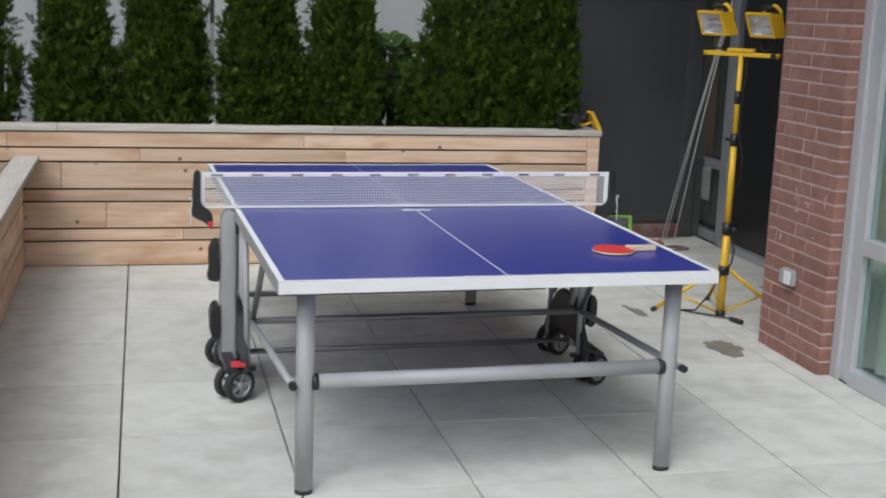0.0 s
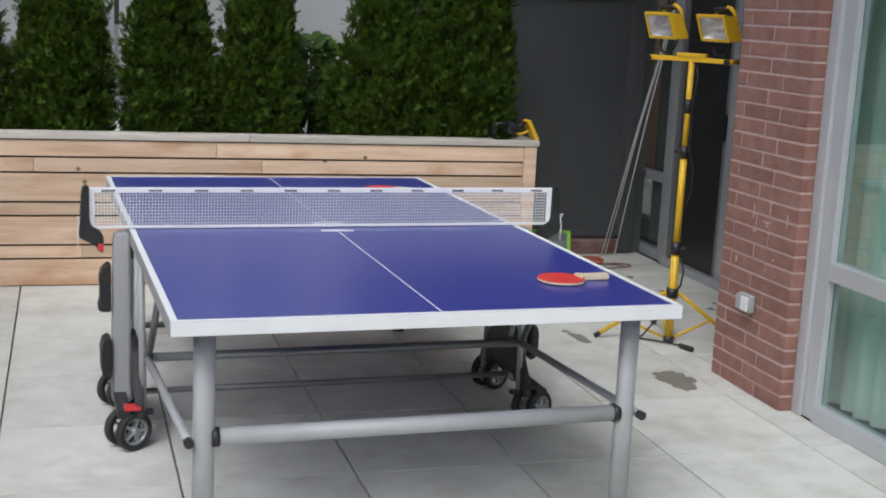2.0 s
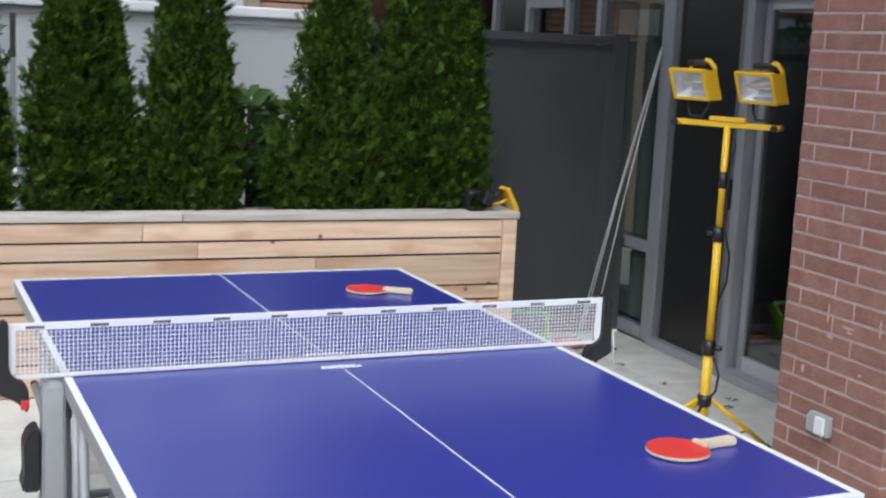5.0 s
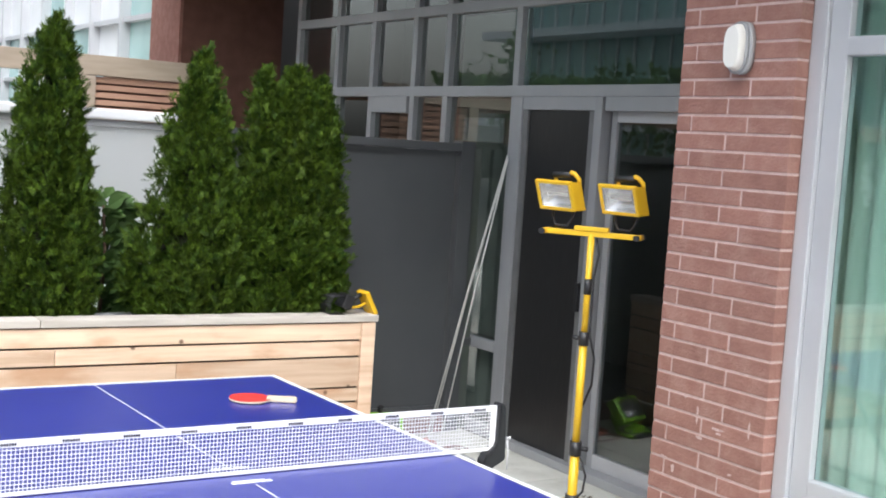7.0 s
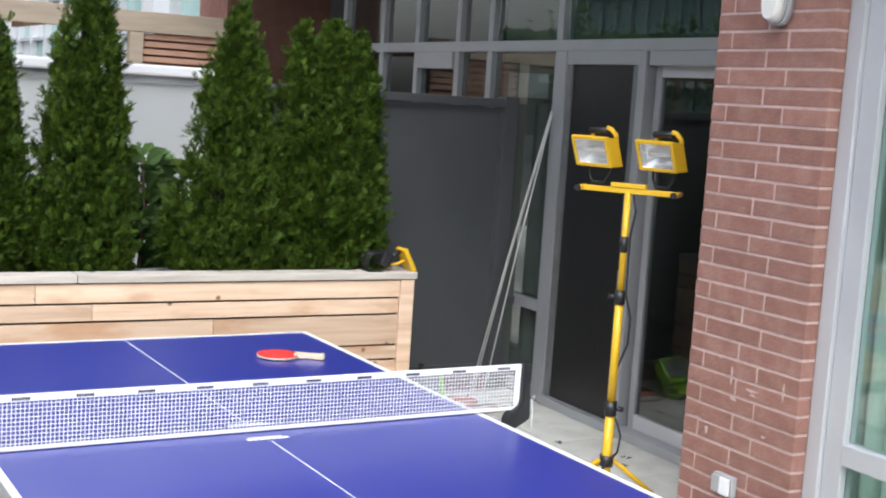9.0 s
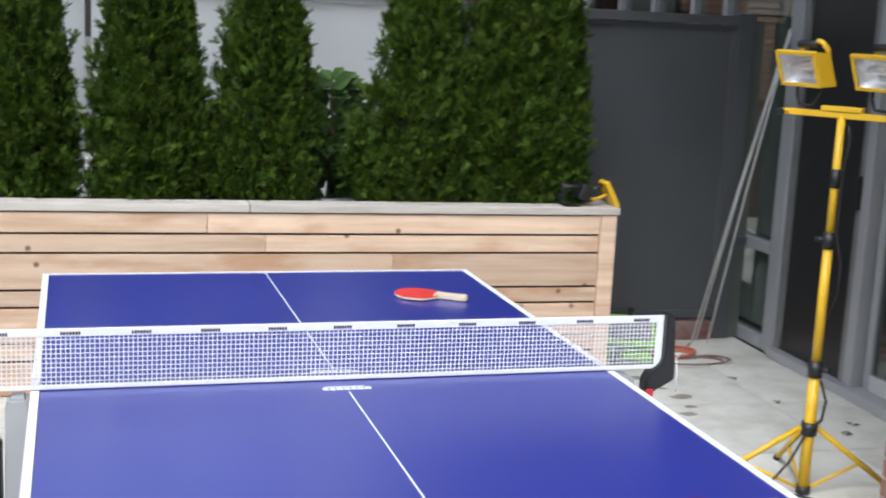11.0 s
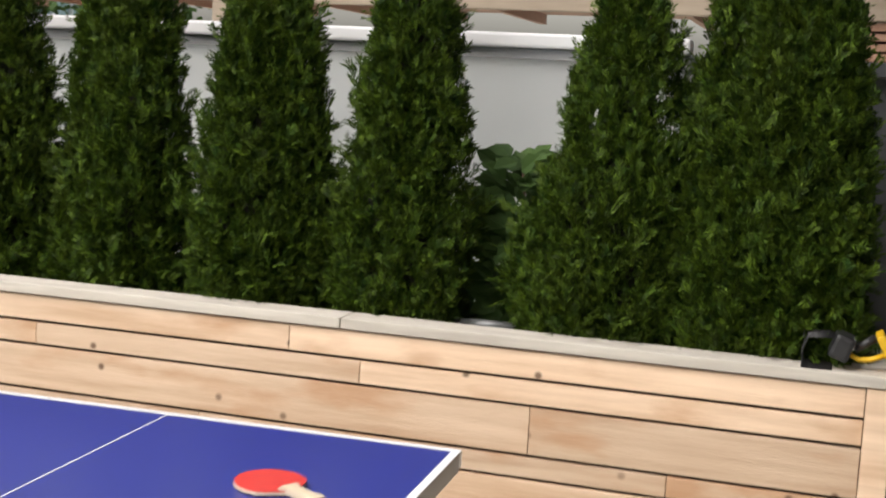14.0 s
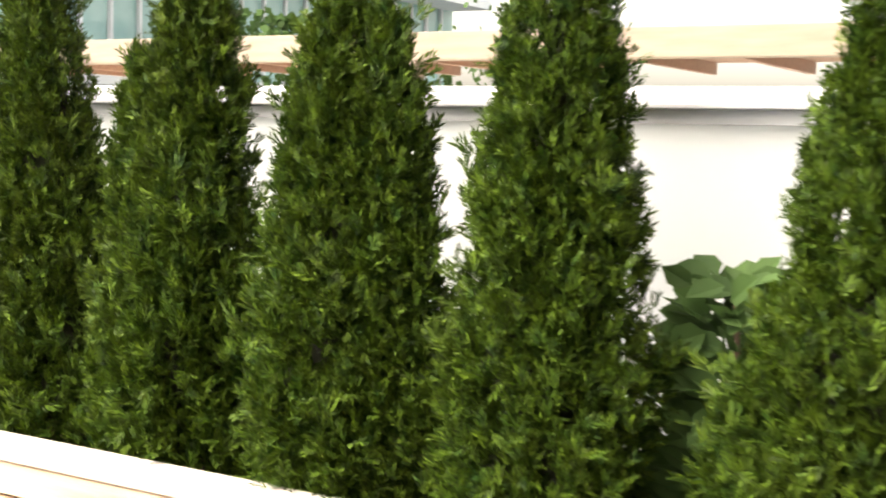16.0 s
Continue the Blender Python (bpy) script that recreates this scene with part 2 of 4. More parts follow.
infill_grey = material("infill_grey_green", (0.075, 0.090, 0.078), (0.095, 0.11, 0.097), rough=0.35, scale=2, rough_vary=0.06)
frosted = material("frosted_panel", (0.90, 0.91, 0.91), (0.93, 0.94, 0.94), rough=0.5, scale=1.5, translucent=0.86)
cap_white = material("fence_cap_white", (0.74, 0.75, 0.77), (0.80, 0.80, 0.81), rough=0.5, scale=4)
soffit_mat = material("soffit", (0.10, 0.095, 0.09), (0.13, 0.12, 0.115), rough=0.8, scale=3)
beam_mat = material("pergola_timber", (0.33, 0.265, 0.20), (0.40, 0.325, 0.25), rough=0.7, scale=4, stretch=(1, 8, 8), bump=0.2, vary=0.06)
slat_mat = material("pergola_slat", (0.34, 0.19, 0.13), (0.42, 0.25, 0.17), rough=0.7, scale=5, stretch=(1, 8, 8), vary=0.12)
table_blue = material("table_blue", (0.016, 0.025, 0.285), (0.019, 0.029, 0.31), rough=0.43, scale=1.6, rough_vary=0.10, spec=0.9, coat=0.9)
line_white = material("line_white", (0.80, 0.80, 0.82), (0.84, 0.84, 0.85), rough=0.45, scale=20)
apron_mat = material("apron_white", (0.70, 0.71, 0.72), (0.77, 0.78, 0.79), rough=0.4, scale=6, stain=0.12, stain_colour=(0.4, 0.4, 0.4))
silver = material("silver_paint", (0.36, 0.365, 0.37), (0.41, 0.415, 0.42), rough=0.55, metal=0.15, scale=9, rough_vary=0.08, stain=0.12,
                  stain_colour=(0.25, 0.25, 0.25), stain_scale=6)
steel_dark = material("grey_steel", (0.20, 0.205, 0.21), (0.25, 0.255, 0.26), rough=0.42, metal=0.5, scale=9, rough_vary=0.08)
black_plastic = material("black_plastic", (0.014, 0.014, 0.016), (0.022, 0.022, 0.024), rough=0.42, scale=12, rough_vary=0.1)
rubber = material("tyre_rubber", (0.018, 0.018, 0.018), (0.03, 0.03, 0.03), rough=0.75, scale=20, bump=0.2, bump_scale=150)
rim_mat = material("rim_grey", (0.30, 0.31, 0.32), (0.36, 0.37, 0.38), rough=0.45, metal=0.3, scale=10)
red_plastic = material("red_plastic", (0.55, 0.03, 0.04), (0.6, 0.04, 0.05), rough=0.4, scale=10)
net_white = material("net_white", (0.72, 0.72, 0.72), (0.8, 0.8, 0.8), rough=0.8, scale=60)
label_dark = material("label_dark", (0.03, 0.03, 0.05), (0.05, 0.05, 0.07), rough=0.6, scale=40)
bat_red = material("bat_rubber_red", (0.62, 0.035, 0.03), (0.68, 0.05, 0.04), rough=0.5, scale=20, bump=0.15, bump_scale=900)
bat_wood = material("bat_wood", (0.64, 0.53, 0.38), (0.72, 0.61, 0.46), rough=0.5, scale=6, stretch=(1, 14, 14))
yellow = material("lamp_yellow", (0.70, 0.42, 0.015), (0.76, 0.48, 0.02), rough=0.38, scale=7, rough_vary=0.08, stain=0.12,
                  stain_colour=(0.35, 0.22, 0.05), stain_scale=9)
reflector = material("reflector", (0.75, 0.75, 0.76), (0.85, 0.85, 0.86), rough=0.22, metal=0.9, scale=20, bump=0.3, bump_scale=60)
lamp_glass = glass_material("lamp_glass", (0.95, 0.96, 0.96))
lamp_window = material("lamp_window", (0.20, 0.21, 0.21), (0.27, 0.28, 0.28), rough=0.35, scale=20)
opal = material("opal_glass", (0.72, 0.71, 0.66), (0.78, 0.77, 0.72), rough=0.3, scale=4)
green_plastic = material("green_plastic", (0.22, 0.48, 0.03), (0.26, 0.54, 0.04), rough=0.4, scale=8)
orange_rubber = material("cable_orange", (0.45, 0.13, 0.08), (0.5, 0.16, 0.10), rough=0.55, scale=15)
rod_mat = material("rod_white", (0.62, 0.62, 0.60), (0.70, 0.70, 0.67), rough=0.5, scale=9)
damp = material("damp_concrete", (0.20, 0.185, 0.15), (0.27, 0.25, 0.21), rough=0.6, scale=9)
dry_leaf = material("dry_leaf", (0.10, 0.085, 0.06), (0.16, 0.13, 0.09), rough=0.9, scale=30)
curb_mat = material("curb_stone", (0.16, 0.06, 0.055), (0.26, 0.20, 0.18), rough=0.9, scale=12, bump=0.4)
far_white = material("far_panel", (0.62, 0.64, 0.66), (0.70, 0.71, 0.72), rough=0.5, scale=2)
far_glass = material("far_glass", (0.26, 0.42, 0.41), (0.36, 0.52, 0.50), rough=0.1, scale=1.5)

# ---- ground and structure ----
solid("ground", B(-60, 60, -60, 60, -0.30, -0.045), joint_mat, "dark bedding under the terrace pavers", "ground", kind="structure")

# walls of the building: jambs, mullions and transoms round the openings
WX = 2.88


def window_wall():
    wall = thing("wall_east", pose(WX, 0.05, 0) @ Matrix.Diagonal((1, 0.93, 0.94, 1)), "grey aluminium window wall behind the terrace recess", "wall", kind="structure")

    def member(y0, y1, z0, z1, d=0.09, mat=alu, name="mullion"):
        part(name, B(-d / 2, d / 2, y0, y1, z0, z1, bevel=0.006), mat, wall)

    for y in (3.02, 3.87, 4.33, 4.97, 5.58, 6.33):
        member(y - 0.032, y + 0.032, 0.0, 3.4)
    member(1.20, 6.33, 2.20, 2.27, 0.10, name="transom")
    member(1.20, 6.33, 2.76, 2.83, 0.095, name="transom")
    member(3.06, 6.33, 0.555, 0.62, 0.085, name="transom")
    member(3.06, 6.33, 0.0, 0.07, 0.095, name="sill")
    member(4.39, 4.95, 2.08, 2.20, 0.10, name="transom")
    spans = [(1.20, 2.98), (3.06, 3.83), (3.91, 4.29), (4.37, 4.93), (5.01, 5.54), (5.62, 6.29)]
    for i, (a, b) in enumerate(spans):
        for z0, z1 in ((0.62, 2.20), (2.27, 2.76), (2.83, 3.4), (0.07, 0.555)):
            if i == 0 and z1 < 2.3:
                continue
            part("pane", B(-0.008, 0.0, a, b, z0, z1), tint_glass if i == 0 else dark_glass, wall).visible_shadow = False
    return wall


window_wall()


blind_grey = material("blind_grey", (0.30, 0.33, 0.30), (0.36, 0.39, 0.36), rough=0.8, scale=1.5)
blind_pale = material("blind_pale", (0.44, 0.45, 0.43), (0.52, 0.53, 0.51), rough=0.8, scale=1.2)
for z0, z1, bm_ in ((0.09, 0.55, blind_grey), (0.63, 2.19, blind_grey), (2.28, 2.75, blind_pale)):
    solid("roller_blind", B(WX + 0.05, WX + 0.056, 2.91, 3.60, 0.94 * z0, 0.94 * z1), bm_, "drawn pale roller blind behind the window wall", "blind", "roller blinds")
solid("paper_sheet", B(WX + 0.020, WX + 0.022, 3.03, 3.49, 1.79, 1.94), cap_white, "white paper sheet taped inside the window", "paper")


def patio_door():
    d = thing("door_1", pose(WX, 0.05, 0) @ Matrix.Diagonal((1, 0.93, 0.94, 1)), "grey aluminium sliding patio door with insect screen", "door", kind="structure")
    for y0, y1 in ((2.90, 2.985), (2.10, 2.17), (1.20, 1.28)):
        part("jamb", B(-0.06, 0.05, y0, y1, 0.0, 2.20, bevel=0.006), alu, d)
    part("head", B(-0.055, 0.05, 1.28, 2.08, 2.12, 2.20, bevel=0.005), alu, d)
    part("head", B(-0.055, 0.05, 2.17, 2.90, 2.12, 2.20, bevel=0.005), alu, d)
    part("threshold", B(-0.09, 0.05, 1.28, 2.90, 0.0, 0.055, bevel=0.008), alu, d)
    part("screen", B(-0.035, -0.028, 2.17, 2.90, 0.055, 2.12), screen_mat, d, "black insect screen")
    for y0, y1 in ((2.845, 2.90), (2.17, 2.225)):
        part("stile", B(-0.05, -0.02, y0, y1, 0.055, 2.12, bevel=0.004), steel_dark, d)
    for y0, y1 in ((2.03, 2.08), (1.28, 1.34)):
        part("stile", B(0.0, 0.04, y0, y1, 0.055, 2.12, bevel=0.004), alu, d)
    part("rail", B(0.0, 0.04, 1.34, 2.03, 0.055, 0.14, bevel=0.004), alu_light, d)
    part("rail", B(0.0, 0.04, 1.34, 2.03, 2.06, 2.12, bevel=0.004), alu_light, d)
    part("pane", B(0.016, 0.022, 1.34, 2.03, 0.14, 2.06), dark_glass, d)
    h = B(-0.075, -0.05, 2.185, 2.21, 0.95, 1.12, bevel=0.006)
    part("door_handle", h, black_plastic, d, "black plastic pull")


patio_door()
solid("wall_room", B(WX + 2.6, WX + 2.7, -4, 9, -0.02, 3.4), room_mat, "inner wall of the rooms behind the glass, coloured dark for dimness", "wall", kind="structure")
solid("floor_room", B(WX + 0.06, WX + 2.6, -4, 9, -0.04, -0.005), room_mat, "floor of the rooms behind the glass, coloured dark for dimness", "floor", kind="structure")
# two pale walls, added only to brighten the glass of the large window
room_brightener = material("room_brightener", (0.52, 0.53, 0.49), (0.60, 0.60, 0.56), rough=0.9, scale=1.0)
solid("wall_partition", B(WX + 0.085, WX + 2.6, 0.33, 0.378, -0.02, 3.18), room_brightener, "pale partition added to keep the window room brighter", "wall", kind="structure")
solid("wall_inner", B(WX + 0.9, WX + 1.0, -3.99, 0.328, -0.02, 3.18), room_brightener, "pale wall added to brighten the large window", "wall", kind="structure")
solid("wall_room_end", B(WX + 0.06, WX + 2.6, 8.9, 9.0, -0.02, 3.4), room_mat, "end wall of the rooms, coloured dark for dimness", "wall", kind="structure")
solid("wall_south", B(2.125, WX + 2.6, -4.1, -4.0, -0.02, 3.4), room_mat, "end wall of the rooms, coloured dark for dimness", "wall", kind="structure")
# soffit out of view; its reach past the wall is added for shade
solid("ceiling", B(1.35, WX + 2.8, -4.2, 7.0, 3.19, 3.6), soffit_mat, "unseen dark soffit, extended to shade the recess", "ceiling", kind="structure")
# plain mass above the view, added to cut sky light from the east
solid("wall_upper", B(1.90, WX + 2.8, -4.2, 7.0, 3.6, 12.0), brick_mat, "unseen plain brick upper storeys, added to block the sky", "wall", kind="structure")

# recess side wall behind the brick pier
solid("wall_recess", B(2.02, WX + 0.05, 0.325, 0.378, -0.02, 3.4), mortar, "masonry core of the brick pier", "wall", kind="structure")
solid("wall_recess_back", B(WX - 0.04, WX + 0.08, 0.388, 1.16, -0.02, 3.4), shaded_brick, "darker brick wall inside the recess", "wall", kind="structure")


def near_window():
    x = 1.985
    w = thing("window_1", pose(x, -0.064, 0), "large aluminium window with teal tinted glass", "window", kind="structure")
    part("jamb", B(-0.03, 0.03, -0.215, -0.151, 0.0, 3.4, bevel=0.004), alu_light, w, "pale edge strip")
    part("jamb", B(-0.012, 0.05, -0.300, -0.217, 0.0, 3.4, bevel=0.006), alu_light, w)
    part("jamb", B(-0.02, 0.05, -3.40, -3.30, 0.0, 3.4, bevel=0.006), alu_light, w)
    part("mullion", B(-0.012, 0.05, -1.80, -1.735, 0.07, 3.4, bevel=0.006), alu_light, w)
    for z0, z1, nm in ((0.0, 0.075, "window_sill"), (0.60, 0.675, "transom"), (2.145, 2.21, "transom")):
        for a, b in ((-1.733, -0.302), (-3.298, -1.802)):
            part(nm, B(-0.03 if z0 == 0 else -0.02, 0.05, a, b, z0, z1, bevel=0.006), alu_light, w)
    for z0, z1 in ((0.075, 0.60), (0.675, 2.145), (2.21, 3.4)):
        for a, b in ((-1.735, -0.300), (-3.30, -1.80)):
            part("pane", B(0.016, 0.024, a, b, z0, z1), tint_glass, w).visible_shadow = False
    c = bmesh.new()
    n = 90
    prev = None
    for i in range(n + 1):
        y = 0.28 - 1.98 * i / n
        dx = 0.17 + 0.025 * math.sin(i * 1.25) + 0.01 * math.sin(i * 0.37)
        now = [c.verts.new((dx, y, 0.03)), c.verts.new((dx, y, 3.3))]
        if prev:
            c.faces.new((prev[0], now[0], now[1], prev[1])).smooth = True
        prev = now
    solid("curtain", c, curtain_mat, "pale beige curtain hanging behind the window", "curtain", at=pose(x, -0.064, 0))


near_window()
solid("wall_corner", B(2.0, 2.12, -4.0, -3.475, -0.02, 3.4), brick_mat, "red brick wall beside the large window", "wall", kind="structure")

# fence of the neighbouring terrace
FY = 3.17
fence = thing("fence", pose(0, FY, 0), "terrace screen with grey and frosted panels", "fence", kind="structure")
for a, b in ((-4.6, -3.2), (-3.17, -1.77), (-1.74, -0.70), (-0.67, 0.98)):
    part("panel", B(a, b, -0.012, 0.012, 0.10, 1.735), frosted, fence, "frosted pale panel")
    part("cap", B(a - 0.015, b + 0.015, -0.06, 0.06, 1.772, 1.826, bevel=0.010), cap_white, fence, "white cap rail")
    part("rail", B(a - 0.015, b + 0.015, -0.035, 0.035, 1.735, 1.770), silver, fence)
for a, b in ((1.01, 2.645),):
    part("panel", B(a, b, -0.012, 0.012, 0.16, 1.70), fence_grey, fence, "smooth grey panel")
    part("cap", B(a - 0.015, b + 0.015, -0.05, 0.05, 1.722, 1.772, bevel=0.006), fence_grey, fence)
    part("rail", B(a - 0.015, b + 0.015, -0.03, 0.03, 1.70, 1.72), fence_grey, fence)
    part("rail", B(a - 0.015, b + 0.015, -0.025, 0.025, 0.12, 0.16), fence_grey, fence)
part("post", B(2.66, 2.76, -0.05, 0.05, 0.0, 1.785, bevel=0.006), fence_grey, fence)
part("post", B(2.763, 2.83, -0.02, 0.02, 0.0, 1.75), infill_grey, fence, "grey-green infill panel")
part("cross_rail", B(2.763, 2.83, -0.035, -0.021, 0.53, 0.575), fence_grey, fence)
# hidden pale slab, added to bounce light into the frosted panels
solid("neighbour_terrace", B(-9, 2.1, 3.30, 12, -0.04, 0.0), concrete, "pale concrete terrace added beyond the screen to bounce light", "terrace", kind="structure")
solid("curb", B(1.80, 2.655, FY - 0.06, FY + 0.10, -0.04, 0.10, bevel=0.012), curb_mat, "dark red stone curb under the grey screen", "curb", kind="structure")

# ---- planters ----
ROWS = (0.153, 0.076, 0.162, 0.076, 0.162, 0.085, 0.096)
PY = 2.39


def back_planter():
    p = thing("planter", pose(0, PY, 0), "long raised cedar planter box with horizontal planks", "planter")
    joints = {0: (-2.4, 1.02), 1: (-0.9, 0.9), 2: (-1.35, 1.2), 3: (-0.5, 1.1), 4: (-1.6, 0.66), 5: (-1.15, 0.082), 6: (-1.9, -0.173)}
    z = 0.0
    for i, h in enumerate(ROWS):
        cuts = [-3.6, *joints[i], 1.655]
        for a, b in zip(cuts, cuts[1:]):
            part("plank", B(a + 0.001, b - 0.001, 0.0, 0.022, z + 0.0055, z + h - 0.0055, bevel=0.003), cedar, p)
        z += h
    part("backing", B(-3.6, 1.72, 0.026, 0.06, 0.0, 0.80), soil, p, "dark backing boards")
    part("corner_post", B(1.657, 1.735, -0.006, 0.05, 0.0, 0.808, bevel=0.004), cedar, p)
    z = 0.0
    for h in ROWS:
        part("end_plank", B(1.711, 1.733, 0.052, 0.70, z + 0.0055, z + h - 0.0055, bevel=0.003), cedar, p)
        z += h
    for a, b in ((-3.6, -1.62), (-1.617, 0.008), (0.012, 1.747)):
        part("cap_board", B(a, b, -0.012, 0.118, 0.812, 0.848, bevel=0.005), cedar_cap, p, "weathered grey cap board")
    part("cap_board", B(1.613, 1.747, 0.121, 0.70, 0.812, 0.848, bevel=0.005), cedar_cap, p, "weathered grey cap board")
    s = bmesh.new()
    bmesh.ops.create_grid(s, x_segments=90, y_segments=12, size=0.5)
    for v in s.verts:
        v.co = Vector((-0.96 + v.co.x * 5.2, 0.40 + v.co.y * 0.62, 0.77 + 0.03 * noise.noise(Vector((v.co.x * 40, v.co.y * 8, 0)))))
    part("soil", s, soil, p, "dark planting soil")


back_planter()


def side_planter():
    p = thing("planter", pose(-1.84, 0, 0), "low raised cedar planter along the terrace side", "planter")
    z = 0.0
    for i, h in enumerate(ROWS[:5]):
        cuts = [-5.5, -3.1 + 0.3 * i, -0.6 - 0.25 * i, PY - 0.003]
        for a, b in zip(cuts, cuts[1:]):
            part("plank", B(-(b - 0.001), -(a + 0.001), 0.0, 0.022, z + 0.0055, z + h - 0.0055, bevel=0.003), cedar, p, at=pose(0, 0, 0, 0, 0, -90))
        z += h
    part("backing", B(-0.06, -0.026, -5.5, PY - 0.004, 0.0, 0.62), soil, p, "dark backing boards")
    for a, b in ((-5.5, -1.4), (-1.397, PY - 0.024)):
        part("cap_board", B(-b, -a, -0.02, 0.12, 0.634, 0.668, bevel=0.005), cedar_cap, p, "weathered grey cap board", at=pose(0, 0, 0, 0, 0, -90))
    part("soil", B(-1.2, -0.125, -5.5, PY - 0.03, 0.54, 0.60), soil, p, "dark planting soil")


side_planter()


# ---- trees ----
def spray(rng):
    """One flat fan of scale leaves: a bent stem with slim upturned branchlets, as (verts, faces), one unit long."""
    v, f = [], []

    def blade(p, d, ln, w):
        """A slim pointed strip from p along d, bent upwards at its tip."""
        side = np.array((-d[1], d[0], 0.0))
        mid = p + d * ln * 0.6 + np.array((0, 0.03 * ln, rng.uniform(-0.08, 0.08)))
        tip = p + d * ln + np.array((0, 0.22 * ln, rng.uniform(-0.16, 0.16)))
        q = len(v)
        v.extend((p, mid + side * w, tip, mid - side * w))
        f.append((q, q + 1, q + 2, q + 3))

    n = 6
    bend = rng.uniform(-0.25, 0.25)
    for i in range(n):
        a = i / n
        p = np.array((bend * a * a, 0.92 * a, 0.10 * math.sin(2.5 * a)))
        for k in (-1, 1):
            ang = rng.uniform(0.45, 0.85)
            ln = (0.20 + 0.36 * math.sin(math.pi * (0.18 + 0.75 * a))) * rng.uniform(0.8, 1.25)
            blade(p, np.array((k * math.sin(ang), math.cos(ang), 0.0)), ln, 0.062)
    blade(np.array((0.0, 0.0, 0.0)), np.array((bend * 0.6, 1.0, 0.0)), 1.05, 0.055)
    return np.array(v), f


def crown_radius(h, ang, seed, half, shape):
    """Outline of the crown at height share h."""
    s0, p = shape
    skirt = max(0.0, min(1.0, (h - 0.22) / 0.35))
    prof = min(1.0, 0.86 + 1.2 * h) * (1 - 0.31 * skirt * skirt * (3 - 2 * skirt)) * (1 - max(0.0, (h - s0) / (1 - s0)) ** p) ** 0.8
    c, q = math.cos(ang), math.sin(ang)
    lump = noise.noise(Vector((c * 1.7, q * 1.7, h * 5.5 + seed * 7.3)))
    fold = noise.noise(Vector((c * 3.6, q * 3.6, h * 5.0 + seed * 3.1)))
    fine = noise.noise(Vector((c * 7.0, q * 7.0, h * 22 + seed * 5.7)))
    return half * prof * (1 + 0.16 * lump + 0.20 * fold + 0.16 * fine) + 0.006


def arborvitae(x, y, base, top, half, seed, lean=0.0, clumps=600, leaders=(), shape=(0.35, 1.8)):
    rng = np.random.RandomState(seed)
    t = thing("arborvitae", pose(x, y, base), "tall green arborvitae tree growing in the planter", "tree", "row of evergreen trees")
    H = top - base
    stems = [(0.0, 0.0, 1.0, 1.0), *leaders]
    part("trunk", tube(bmesh.new(), [(0, 0, -0.08), (0.01, 0, H * 0.3), (lean * 0.5, 0, H * 0.8)], 0.03, 8, 0.008), bark, t)
    shapes = [spray(rng) for _ in range(10)]
    allv, faces, base_i = [], [], 0
    for sx, sy, sh, sw in stems:
        # solid core whose dark colour stands for shade in gaps between sprays
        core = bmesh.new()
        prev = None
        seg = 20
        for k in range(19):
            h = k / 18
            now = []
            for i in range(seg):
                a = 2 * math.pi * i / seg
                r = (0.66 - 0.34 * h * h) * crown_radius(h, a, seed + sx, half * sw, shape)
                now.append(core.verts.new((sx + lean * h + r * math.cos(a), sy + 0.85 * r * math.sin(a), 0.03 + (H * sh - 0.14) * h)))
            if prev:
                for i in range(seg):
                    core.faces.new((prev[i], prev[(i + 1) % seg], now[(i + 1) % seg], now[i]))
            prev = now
        part("inner_core", core, core_shade_mat, t, "solid core, coloured dark as shade inside the crown")
        for i in range(int(clumps * sh * sw)):
            h = rng.uniform(0, 1) ** 1.12
            ang = rng.uniform(0, 2 * math.pi)
            if math.sin(ang) > 0.4 and rng.rand() < 0.65:
                ang = -ang
            r = crown_radius(h, ang, seed + sx, half * sw, shape)
            ca, sa = math.cos(ang), math.sin(ang)
            depth = 0.60 + 0.36 * rng.rand() ** 0.5
            c = np.array((sx + lean * h + r * depth * ca, sy + 0.85 * r * depth * sa, H * sh * h - 0.02))
            out = rng.uniform(0.15, 0.75) * (1 - 0.65 * h)
            axis = np.array((ca * out + rng.uniform(-0.28, 0.28), sa * out + rng.uniform(-0.28, 0.28), 1.0))
            axis /= np.linalg.norm(axis)
            big = rng.uniform(0.7, 1.25) * (1 - 0.30 * h)
            plane = ang + rng.normal(0, 0.7)
            for j in range(11):
                u = rng.uniform(-0.3, 0.8)
                p = c + axis * (u * 0.085 * big) + rng.normal(0, 0.015 * big, 3)
                size = rng.uniform(0.026, 0.056) * big
                up = axis + rng.normal(0, 1, 3) * 0.48
                if rng.rand() < 0.22:
                    up[2] -= rng.uniform(0.4, 1.3) * (1 - h)
                up /= np.linalg.norm(up)
                tw = plane + rng.normal(0, 0.5)
                side = np.array((math.cos(tw), math.sin(tw), 0.0))
                side -= up * side.dot(up)
                side /= np.linalg.norm(side)
                v, f = shapes[(i + j) % 10]
                allv.append(v @ (np.array([side, up, np.cross(side, up)]) * size) + p)
                faces += [tuple(q + base_i for q in fc) for fc in f]
                base_i += len(v)
    me = bpy.data.meshes.new("crown")
    me.from_pydata(np.concatenate(allv).tolist(), [], faces)
    me.materials.append(leaf_mat)
    ob = new("crown", me)
    ob.parent = t
    tagged(ob, "dense scaly green foliage")
    return t


